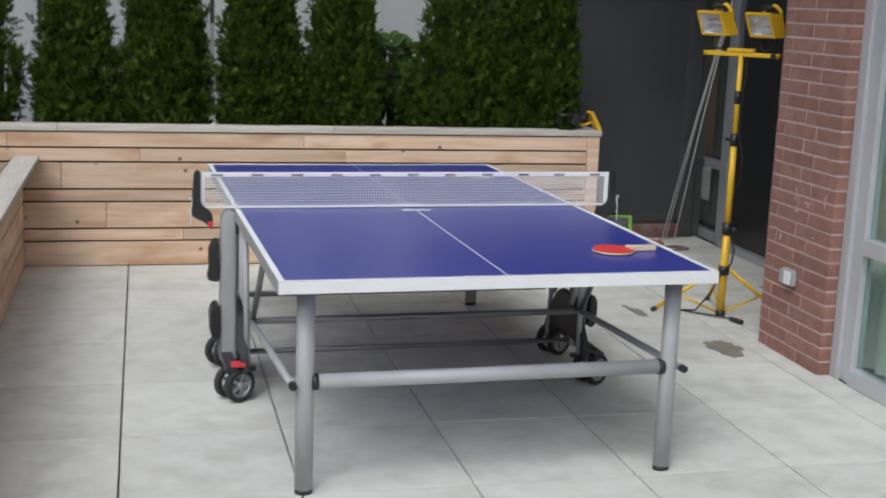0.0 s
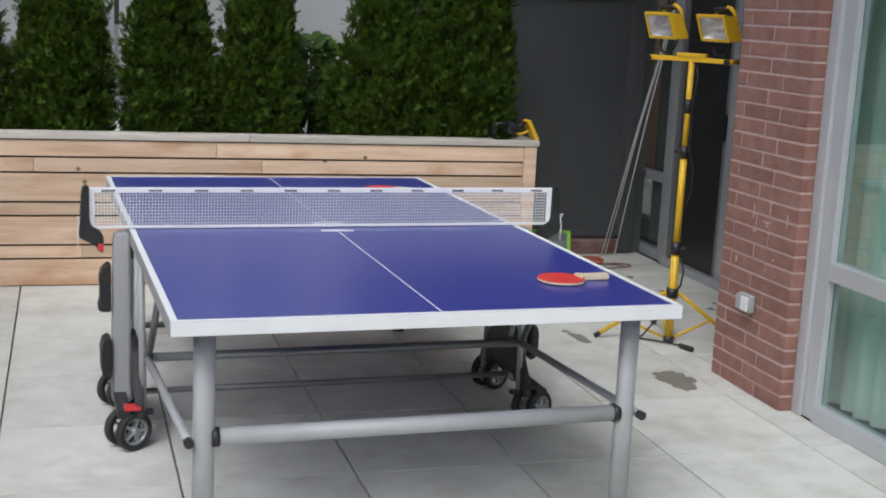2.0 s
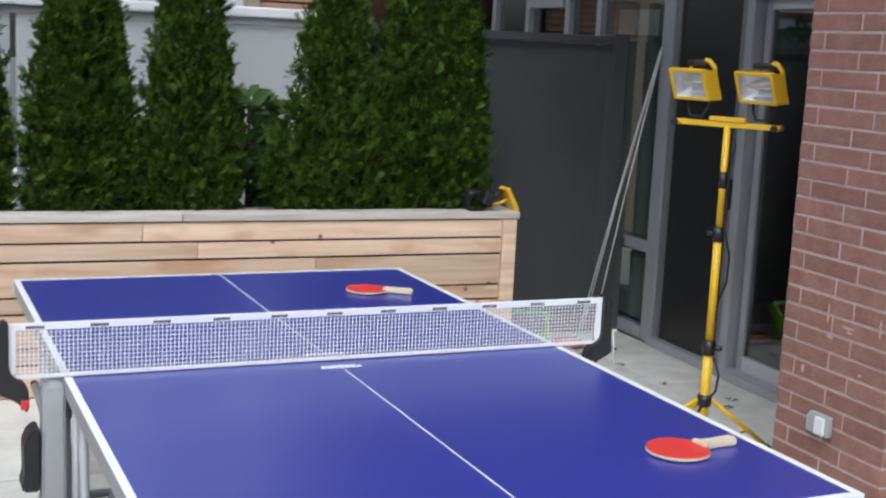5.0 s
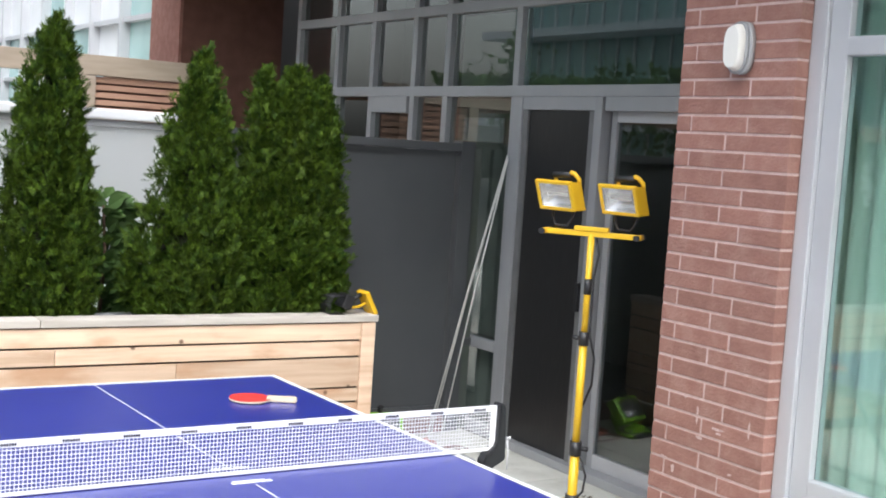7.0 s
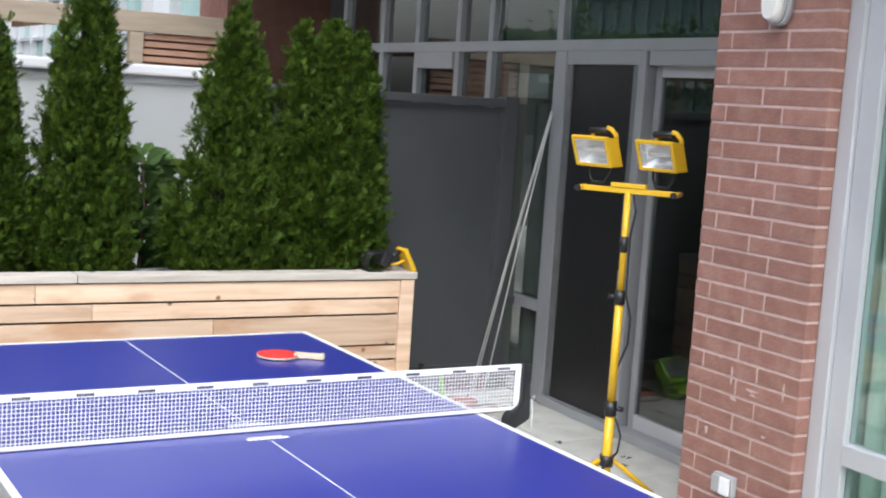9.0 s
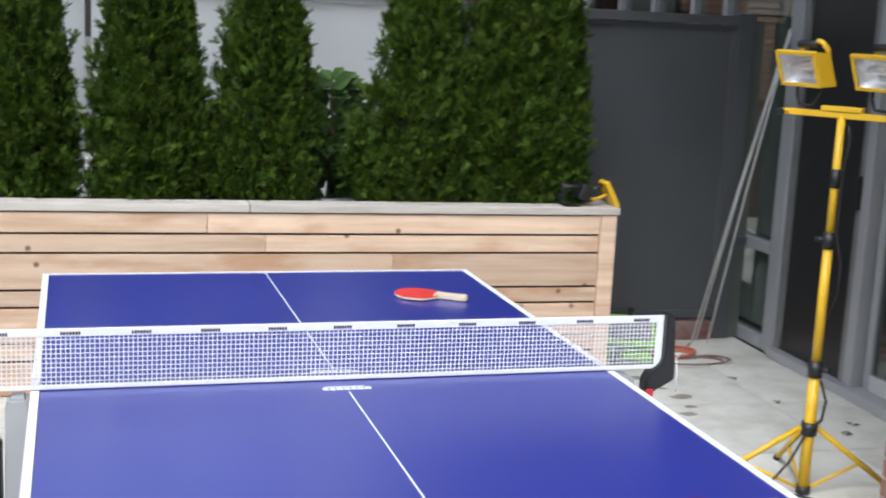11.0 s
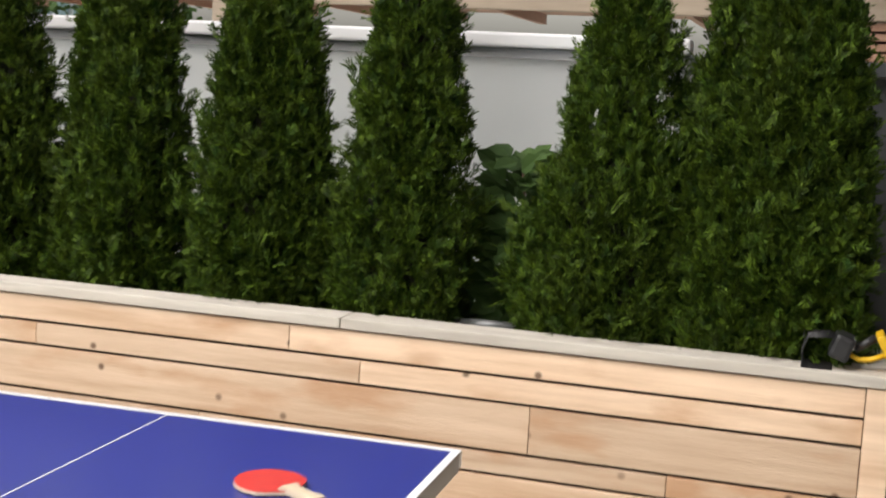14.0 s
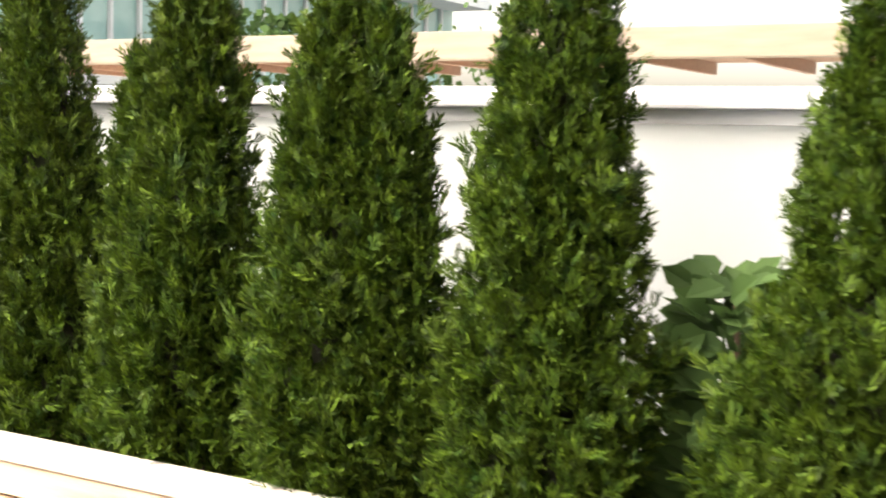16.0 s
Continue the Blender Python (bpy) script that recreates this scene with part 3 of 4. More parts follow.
TY = PY + 0.325
BASE = 0.80
for tx, ttop, thalf, tseed, tlean, tlead, tshape in (
        (0.082, 2.20, 0.246, 1, 0.03, (), (0.46, 2.2)),
        (-0.44, 2.06, 0.216, 2, -0.02, ((0.13, 0.02, 0.93, 0.7),), (0.45, 2.2)),
        (-0.95, 2.15, 0.216, 3, 0.01, ((-0.19, 0.0, 0.80, 0.55),), (0.45, 2.2)),
        (-1.52, 2.22, 0.222, 4, -0.02, (), (0.45, 2.1)),
        (-2.08, 2.21, 0.226, 5, 0.02, (), (0.42, 2.0)),
        (-2.63, 2.16, 0.228, 6, 0.0, (), (0.42, 2.0)),
        (0.83, 2.10, 0.300, 7, 0.02, (), (0.31, 1.9)),
        (1.33, 2.07, 0.252, 8, 0.02, ((-0.17, 0.03, 0.99, 0.6), (0.12, -0.02, 0.97, 0.75)), (0.45, 2.2))):
    arborvitae(tx, TY + 0.03 * math.sin(tseed * 2.1), BASE, ttop, thalf, tseed, tlean, leaders=tlead, shape=tshape, clumps=520 if tx < -1.9 else 980)


def broad_plant():
    """A shrub with large pointed leaves between the trees."""
    t = thing("shrub", pose(0.45, 2.98, 0.78), "leafy shrub with broad pale green leaves behind the trees", "shrub")
    rng = np.random.RandomState(11)
    part("stem", tube(bmesh.new(), [(0, 0, 0), (0.02, 0, 0.3), (0, 0.01, 0.58)], 0.012, 7, 0.006), bark, t)
    crown = bmesh.new()
    for i in range(420):
        h = 0.60 * rng.rand() ** 1.4
        a = rng.uniform(0, 2 * math.pi)
        L = rng.uniform(0.07, 0.13)
        st = Vector(((0.20 - 0.16 * h) * math.cos(a) * rng.rand(), 0.06 * math.sin(a), h))
        d = Vector((math.cos(a), 0.5 * math.sin(a), rng.uniform(-0.2, 0.6))).normalized()
        sd = d.cross(Vector((rng.uniform(-0.5, 0.5), rng.uniform(-1, -0.2), rng.uniform(0.2, 1)))).normalized()
        dn = d.cross(sd) * 0.02
        q = [(0, 0), (0.25, 0.28), (0.6, 0.3), (1, 0), (0.6, -0.3), (0.25, -0.28)]
        vs = [crown.verts.new(st + d * (L * u) + sd * (L * w) - dn * (abs(w) * 2)) for u, w in q]
        for k in ((0, 1, 2, 3), (0, 3, 4, 5)):
            crown.faces.new([vs[j] for j in k])
    part("foliage", crown, broad_leaf, t)


broad_plant()


def pipe_offcut():
    """A short grey drain pipe lying on the soil between the trees."""
    t = thing("drain_pipe", pose(0.43, PY + 0.31, 0.815, 0, 0, 6), "short grey plastic drain pipe lying on the soil", "pipe")
    part("pipe", tube(bmesh.new(), [(-0.13, 0, 0), (0.13, 0, 0)], 0.017, 14), steel_dark, t)
    for e in (-0.13, 0.10):
        part("collar", tube(bmesh.new(), [(e, 0, 0), (e + 0.03, 0, 0)], 0.0195, 14), black_plastic, t)


pipe_offcut()

# ---- table tennis table ----
TABLE = pose(0, 0, 0, 0, 0, 1.75)


def table():
    t = thing("table_tennis_table", TABLE, "blue outdoor table tennis table on a silver wheeled frame", "table")
    W, L, H = 0.7625, 1.37, 0.76
    for s, y0, y1 in ((-1, -L, -0.004), (1, 0.004, L)):
        top = part("tabletop", B(-W + 0.0225, W - 0.0225, y0 + (0.0215 if s < 0 else 0), y1 - (0.0215 if s > 0 else 0), H - 0.016, H, bevel=0.001), table_blue, t, "glossy blue playing surface")
        z0, z1 = H + 0.0004, H + 0.0012
        part("line", B(-W + 0.001, -W + 0.021, y0 + 0.001, y1 - 0.001, z0, z1), line_white, top, "white edge line")
        part("line", B(W - 0.021, W - 0.001, y0 + 0.001, y1 - 0.001, z0, z1), line_white, top, "white edge line")
        ye = (y0 + 0.001, y0 + 0.021) if s < 0 else (y1 - 0.021, y1 - 0.001)
        part("line", B(-W + 0.0215, W - 0.0215, *ye, z0, z1), line_white, top, "white end line")
        yc = (y0 + 0.0215, -0.105) if s < 0 else (0.105, y1 - 0.0215)
        part("line", B(-0.002, 0.002, *yc, z0, z1), line_white, top, "white centre line")
        logo = bmesh.new()
        yb = s * 0.075
        for k, (u0, u1) in enumerate(((-0.062, -0.047), (-0.044, -0.03), (-0.027, -0.010), (-0.007, 0.008), (0.011, 0.024), (0.027, 0.043), (0.046, 0.062))):
            box(logo, u0, u1, yb - 0.009 - 0.001 * (k % 2), yb + 0.009, z0, z1)
        box(logo, -0.055, 0.048, yb + 0.013, yb + 0.019, z0, z1)
        part("logo", logo, line_white, top, "white logo shapes")
        for x0, x1, a, b in ((-W + 0.0006, W - 0.0006, *((y0 + 0.0006, y0 + 0.02) if s < 0 else (y1 - 0.02, y1 - 0.0006))),):
            part("apron", B(x0, x1, a, b, H - 0.041, H - 0.0005, bevel=0.003), apron_mat, t, "white end apron")
        for sx in (-1, 1):
            xa, xb = sorted((sx * (W - 0.001), sx * (W - 0.022)))
            ya, yb2 = (y0 + 0.0205, y1) if s < 0 else (y0, y1 - 0.0205)
            part("apron", B(xa, xb, ya, yb2, H - 0.048, H - 0.0005, bevel=0.003), silver, t)
            # end leg, slightly splayed
            lx, ly = sx * 0.655, s * 1.245
            leg = tube(bmesh.new(), [(lx, ly, 0.016), (lx, ly, H - 0.04)], 0.031, 20, flat=0.8)
            lg = part("leg", leg, silver, t)
            part("foot", tube(bmesh.new(), [(lx, ly, 0.0), (lx, ly, 0.016)], 0.030, 20, flat=0.8), black_plastic, lg)
        part("cross_bar", tube(bmesh.new(), [(-0.618, s * 1.245, 0.39), (0.618, s * 1.245, 0.39)], 0.026, 18), silver, t)
        for sx in (-1, 1):
            part("bar_socket", tube(bmesh.new(), [(sx * 0.612, s * 1.245, 0.39), (sx * 0.634, s * 1.245, 0.39)], 0.029, 18), black_plastic, t)
            rail = tube(bmesh.new(), [(sx * 0.70, s * 1.262, 0.386), (sx * 0.715, s * 0.25, 0.335)], 0.0135, 12)
            rl = part("side_rail", rail, silver, t)
            part("end_cap", tube(bmesh.new(), [(sx * 0.6995, s * 1.285, 0.387), (sx * 0.70, s * 1.262, 0.386)], 0.0145, 12), black_plastic, rl)
            part("rail_pin", tube(bmesh.new(), [(sx * 0.66, s * 1.245, 0.387), (sx * 0.70, s * 1.245, 0.387)], 0.008, 8), steel_dark, rl)
            # struts under the top by the chassis
            part("strut", tube(bmesh.new(), [(sx * 0.735, s * 0.16, 0.715), (sx * 0.728, s * 0.20, 0.13)], 0.0125, 10), silver, t)
            part("strut", tube(bmesh.new(), [(sx * 0.742, s * 0.09, 0.70), (sx * 0.742, s * 0.09, 0.42), (sx * 0.715, s * 0.12, 0.335)], 0.011, 10), silver, t)
            part("brace", tube(bmesh.new(), [(sx * 0.70, s * 0.55, 0.70), (sx * 0.712, s * 0.235, 0.34)], 0.012, 10), steel_dark, t)
        part("cross_tube", tube(bmesh.new(), [(-0.715, s * 0.235, 0.335), (0.715, s * 0.235, 0.335)], 0.0125, 10), steel_dark, t)
        part("under_bar", B(-0.70, 0.70, s * 0.62 - 0.02, s * 0.62 + 0.02, H - 0.056, H - 0.0165, bevel=0.003), steel_dark, t)
    part("cross_tube", tube(bmesh.new(), [(-0.78, 0.0, 0.275), (0.78, 0.0, 0.275)], 0.013, 10), steel_dark, t)
    part("cross_tube", tube(bmesh.new(), [(-0.78, 0.0, 0.14), (0.78, 0.0, 0.14)], 0.012, 10), steel_dark, t)
    for sx in (-0.968, 0.968):
        col = bmesh.new()
        outline = [(sx * 0.782, 0.115), (sx * 0.850, 0.115), (sx * 0.853, 0.30), (sx * 0.846, 0.735), (sx * 0.838, 0.750), (sx * 0.795, 0.752), (sx * 0.786, 0.74)]
        prism(col, outline, -0.034, 0.034)
        bmesh.ops.bevel(col, geom=[e for e in col.edges], offset=0.007, segments=2, affect="EDGES")
        c = part("column", col, silver, t, "silver upright of the chassis")
        part("hinge_block", B(min(sx * 0.755, sx * 0.785), max(sx * 0.755, sx * 0.785), -0.04, 0.04, 0.655, 0.745, bevel=0.006), black_plastic, c)
        foot = bmesh.new()
        outline = [(-0.27, 0.12), (-0.25, 0.18), (-0.13, 0.335), (-0.06, 0.37), (0.06, 0.37), (0.13, 0.335), (0.25, 0.18), (0.27, 0.12), (0.21, 0.115), (0.12, 0.17), (-0.12, 0.17), (-0.21, 0.115)]
        prism(foot, outline, min(sx * 0.752, sx * 0.784), max(sx * 0.752, sx * 0.784), "yz")
        bmesh.ops.bevel(foot, geom=[e for e in foot.edges], offset=0.008, segments=2, affect="EDGES")
        f = part("chassis_foot", foot, black_plastic, t, "black plastic wheel guard")
        part("lower_column", B(min(sx * 0.795, sx * 0.852), max(sx * 0.795, sx * 0.852), -0.03, 0.03, 0.115, 0.36, bevel=0.006), steel_dark, t)
        part("wheel_arm", B(min(sx * 0.80, sx * 0.85), max(sx * 0.80, sx * 0.85), -0.27, 0.27, 0.125, 0.152, bevel=0.006), black_plastic, t)
        part("strut_block", B(min(sx * 0.715, sx * 0.78), max(sx * 0.715, sx * 0.78), -0.215, -0.185, 0.118, 0.135, bevel=0.004), black_plastic, t)
        part("clip", B(min(sx * 0.765, sx * 0.825), max(sx * 0.765, sx * 0.825), -0.27, -0.215, 0.152, 0.166, bevel=0.004), red_plastic if sx < 0 else black_plastic, f, "red brake clip" if sx < 0 else "black brake clip")
        holder = bmesh.new()
        outline = [(sx * 0.856, 0.46), (sx * 0.856, 0.635), (sx * 0.882, 0.625), (sx * 0.898, 0.59), (sx * 0.896, 0.50), (sx * 0.905, 0.475), (sx * 0.90, 0.462), (sx * 0.88, 0.46)]
        prism(holder, outline, -0.045, 0.045)
        bmesh.ops.bevel(holder, geom=[e for e in holder.edges], offset=0.005, segments=2, affect="EDGES")
        part("ball_holder", holder, black_plastic, t, "black plastic ball holder")
        side = bmesh.new()
        outline = [(sx * 0.856, 0.21), (sx * 0.857, 0.36), (sx * 0.882, 0.355), (sx * 0.895, 0.32), (sx * 0.893, 0.235), (sx * 0.878, 0.21)]
        prism(side, outline, -0.06, 0.06)
        bmesh.ops.bevel(side, geom=[e for e in side.edges], offset=0.006, segments=2, affect="EDGES")
        part("bat_holder", side, black_plastic, t, "black plastic bat holder")
        for wy, yaw in ((-0.215, 30), (0.262, 26)):
            for off in (-0.036, 0.036):
                m = pose(sx * 0.808, wy, 0.071, 0, 0, yaw)
                wh = part("wheel", lathe(bmesh.new(), [(0.050, off - 0.015), (0.066, off - 0.015), (0.070, off - 0.010), (0.070, off + 0.010), (0.066, off + 0.015), (0.050, off + 0.015), (0.050, off - 0.015)], "y", 28), rubber, t, "black rubber castor wheel", at=m)
                rim = bmesh.new()
                lathe(rim, [(0.043, off - 0.010), (0.051, off - 0.013), (0.051, off + 0.013), (0.043, off + 0.010), (0.043, off - 0.010)], "y", 24)
                lathe(rim, [(0.001, off - 0.013), (0.014, off - 0.013), (0.014, off + 0.013), (0.001, off + 0.013)], "y", 14)
                for k in range(5):
                    box(rim, -0.006, 0.006, -off - 0.007, -off + 0.007, 0.010, 0.046, m=Matrix.Rotation(2 * math.pi * k / 5 + 0.3, 4, "Y"))
                part("rim", rim, rim_mat, wh, "grey five-spoke rim")
            part("castor_fork", tube(bmesh.new(), [(sx * 0.808, wy, 0.06), (sx * 0.815, wy, 0.15)], 0.016, 10), black_plastic, t)
    return t


table()


def net():
    t = thing("table_tennis_net", TABLE, "white table tennis net with black clamp posts", "net")
    X0, X1, Z0, Z1 = -0.895, 0.895, 0.770, 0.898
    mesh = bmesh.new()
    w = 0.0013
    nx, nz = 158, 11

    def thread(a, b, n1, n2):
        vs = [mesh.verts.new(Vector(a) + n1), mesh.verts.new(Vector(a) + n2), mesh.verts.new(Vector(a) - n1), mesh.verts.new(Vector(a) - n2),
              mesh.verts.new(Vector(b) + n1), mesh.verts.new(Vector(b) + n2), mesh.verts.new(Vector(b) - n1), mesh.verts.new(Vector(b) - n2)]
        for k in range(4):
            mesh.faces.new((vs[k], vs[(k + 1) % 4], vs[4 + (k + 1) % 4], vs[4 + k]))
    for i in range(nx + 1):
        x = X0 + (X1 - X0) * i / nx
        thread((x, 0, Z0), (x, 0, Z1), Vector((w, 0, 0)), Vector((0, w, 0)))
    for k in range(1, nz):
        z = Z0 + (Z1 - Z0) * k / nz
        thread((X0, 0, z), (X1, 0, z), Vector((0, w, 0)), Vector((0, 0, w)))
    m = part("mesh", mesh, net_white, t, "white square netting")
    band = part("top_band", B(X0, X1, -0.004, 0.004, 0.894, 0.914, bevel=0.002), line_white, t, "white top tape")
    part("bottom_band", B(X0, X1, -0.003, 0.003, 0.763, 0.774, bevel=0.001), net_white, t, "white bottom cord")
    for sx in (-1, 1):
        part("end_band", B(min(sx * 0.885, sx * 0.903), max(sx * 0.885, sx * 0.903), -0.005, 0.005, 0.775, 0.914, bevel=0.002), line_white, t, "white end tape")
        post = bmesh.new()
        outline = [(sx * 0.905, 0.922), (sx * 0.922, 0.922), (sx * 0.930, 0.905), (sx * 0.936, 0.80), (sx * 0.940, 0.735), (sx * 0.925, 0.725),
                   (sx * 0.885, 0.705), (sx * 0.857, 0.672), (sx * 0.853, 0.70), (sx * 0.853, 0.735), (sx * 0.868, 0.758), (sx * 0.895, 0.775), (sx * 0.904, 0.80)]
        prism(post, outline, -0.022, 0.022)
        bmesh.ops.bevel(post, geom=[e for e in post.edges], offset=0.004, segments=2, affect="EDGES")
        p = part("clamp_post", post, black_plastic, t, "black plastic clamp post")
        part("knob", B(min(sx * 0.853, sx * 0.875), max(sx * 0.853, sx * 0.875), -0.03, -0.0225, 0.685, 0.712, bevel=0.004), red_plastic, p, "red release button")
        part("string", tube(bmesh.new(), [(sx * 0.938, -0.024, 0.80), (sx * 0.944, -0.026, 0.76), (sx * 0.942, -0.026, 0.735), (sx * 0.944, -0.025, 0.70)], 0.0022, 6), net_white, p, "white tensioning string")
        part("string_knot", tube(bmesh.new(), [(sx * 0.936, -0.026, 0.806), (sx * 0.946, -0.03, 0.812), (sx * 0.944, -0.026, 0.800)], 0.003, 6), net_white, p)
    for i in range(11):
        x = -0.835 + i * 0.167
        for yy in (-1, 1):
            lab = bmesh.new()
            for k in range(7):
                box(lab, x - 0.024 + 0.007 * k, x - 0.0195 + 0.007 * k, min(yy * 0.0042, yy * 0.0052), max(yy * 0.0042, yy * 0.0052), 0.8985, 0.9065)
            box(lab, x - 0.022, x + 0.02, min(yy * 0.0042, yy * 0.005), max(yy * 0.0042, yy * 0.005), 0.9017, 0.9035)
            part("label", lab, label_dark, band, "dark label bars")


net()


def bat(x, y, ang, tilt=0.0):
    t = thing("table_tennis_bat", pose(x, y, 0.7615, 0, 0, ang), "red rubber table tennis bat with bare wooden handle", "bat", "bats on the table")

    def blade(z0, z1, grow):
        bm = bmesh.new()
        o = []
        for i in range(36):
            a = 2 * math.pi * i / 36
            px, py = math.cos(a) * (0.079 + grow), math.sin(a) * (0.075 + grow)
            if px > 0.045:
                py *= 1 - 2.2 * (px - 0.045) / 0.2
            o.append((px, py))
        return prism(bm, o, z0, z1, "xy")
    part("rubber", blade(0.0, 0.003, 0.0), black_plastic, t, "black underside rubber")
    part("blade", blade(0.0032, 0.0088, 0.0012), bat_wood, t, "pale plywood blade")
    part("rubber", blade(0.009, 0.0118, 0.0), bat_red, t, "red top rubber")
    h = bmesh.new()
    outline = [(0.060, 0.030), (0.080, 0.0135), (0.12, 0.0125), (0.165, 0.0165), (0.172, 0.012), (0.172, -0.012), (0.165, -0.0165), (0.12, -0.0125), (0.080, -0.0135), (0.060, -0.030)]
    prism(h, outline, 0.0, 0.021, "xy")
    bmesh.ops.bevel(h, geom=[e for e in h.edges], offset=0.004, segments=2, affect="EDGES")
    part("handle", h, bat_wood, t, "bare wooden handle")


bat(0.55, -0.99, 7)
bat(0.428, 0.948, -29)

# ---- work lights ----
def flood_head(parent, x, z, tint=yellow):
    """One halogen head facing -y, its middle at (x, 0, z)."""
    w, h = 0.088, 0.062
    shell = bmesh.new()
    prev = None
    for y, k in ((-0.05, 1.0), (-0.02, 1.0), (0.035, 0.94), (0.06, 0.62)):
        now = [shell.verts.new((x + a * w * k, y - 0.38 * b * h, z + b * h * k)) for a, b in ((-1, -1), (1, -1), (1, 1), (-1, 1))]
        if prev:
            for i in range(4):
                shell.faces.new((prev[i], prev[(i + 1) % 4], now[(i + 1) % 4], now[i]))
        prev = now
    shell.faces.new(prev)
    bmesh.ops.recalc_face_normals(shell, faces=shell.faces[:])
    hd = part("lamp_head", shell, tint, parent, "floodlight housing")
    fr = bmesh.new()
    tilt = Matrix.Translation((x, -0.052, z)) @ Matrix.Rotation(0.38, 4, "X")
    for a0, a1, b0, b1 in ((-w - 0.006, w + 0.006, h - 0.008, h + 0.006), (-w - 0.006, w + 0.006, -h - 0.006, -h + 0.008), (-w - 0.006, -w + 0.009, -h + 0.008, h - 0.008), (w - 0.009, w + 0.006, -h + 0.008, h - 0.008)):
        box(fr, a0, a1, -0.009, 0.009, b0, b1, bevel=0.003, m=tilt)
    part("front_frame", fr, tint, hd)
    rf = bmesh.new()
    prev = None
    for y, k in ((-0.004, 0.88), (0.02, 0.74), (0.045, 0.36)):
        now = [rf.verts.new(tilt @ Vector((a * w * k, y, b * h * k))) for a, b in ((-1, -1), (1, -1), (1, 1), (-1, 1))]
        if prev:
            for i in range(4):
                rf.faces.new((prev[i], now[i], now[(i + 1) % 4], prev[(i + 1) % 4]))
        prev = now
    rf.faces.new(prev)
    part("reflector", rf, reflector, hd, "bright metal reflector")
    part("bulb", tube(bmesh.new(), [tilt @ Vector((-0.05, 0.018, 0)), tilt @ Vector((0.05, 0.018, 0))], 0.006, 10), opal, hd, "halogen tube")
    g = box(bmesh.new(), -w + 0.009, w - 0.009, -0.006, -0.003, -h + 0.008, h - 0.008, m=tilt)
    part("lens", g, lamp_glass, hd, "clear front glass").visible_shadow = False
    part("junction_box", B(x - 0.04, x + 0.04, 0.03, 0.075, z - 0.02, z + 0.035, bevel=0.006), black_plastic, hd)
    part("yoke", tube(bmesh.new(), [(x - 0.062, 0.015, z - 0.045), (x - 0.05, 0.005, z - 0.10), (x - 0.03, 0, z - 0.132), (x + 0.03, 0, z - 0.132), (x + 0.05, 0.005, z - 0.10), (x + 0.062, 0.015, z - 0.045)], 0.006, 8), black_plastic, hd, "black wire bracket")
    part("handle_arm", tube(bmesh.new(), [(x + 0.068, 0.02, z + 0.04), (x + 0.075, 0.005, z + 0.075), (x + 0.060, -0.01, z + 0.098), (x + 0.040, -0.012, z + 0.103)], 0.010, 10), tint, hd)
    part("handle_arm", tube(bmesh.new(), [(x - 0.055, 0.02, z + 0.04), (x - 0.055, 0.01, z + 0.085)], 0.008, 8), tint, hd)
    part("handle_grip", tube(bmesh.new(), [(x - 0.062, 0.008, z + 0.088), (x + 0.045, -0.008, z + 0.092)], 0.014, 10), black_plastic, hd, "black grip")


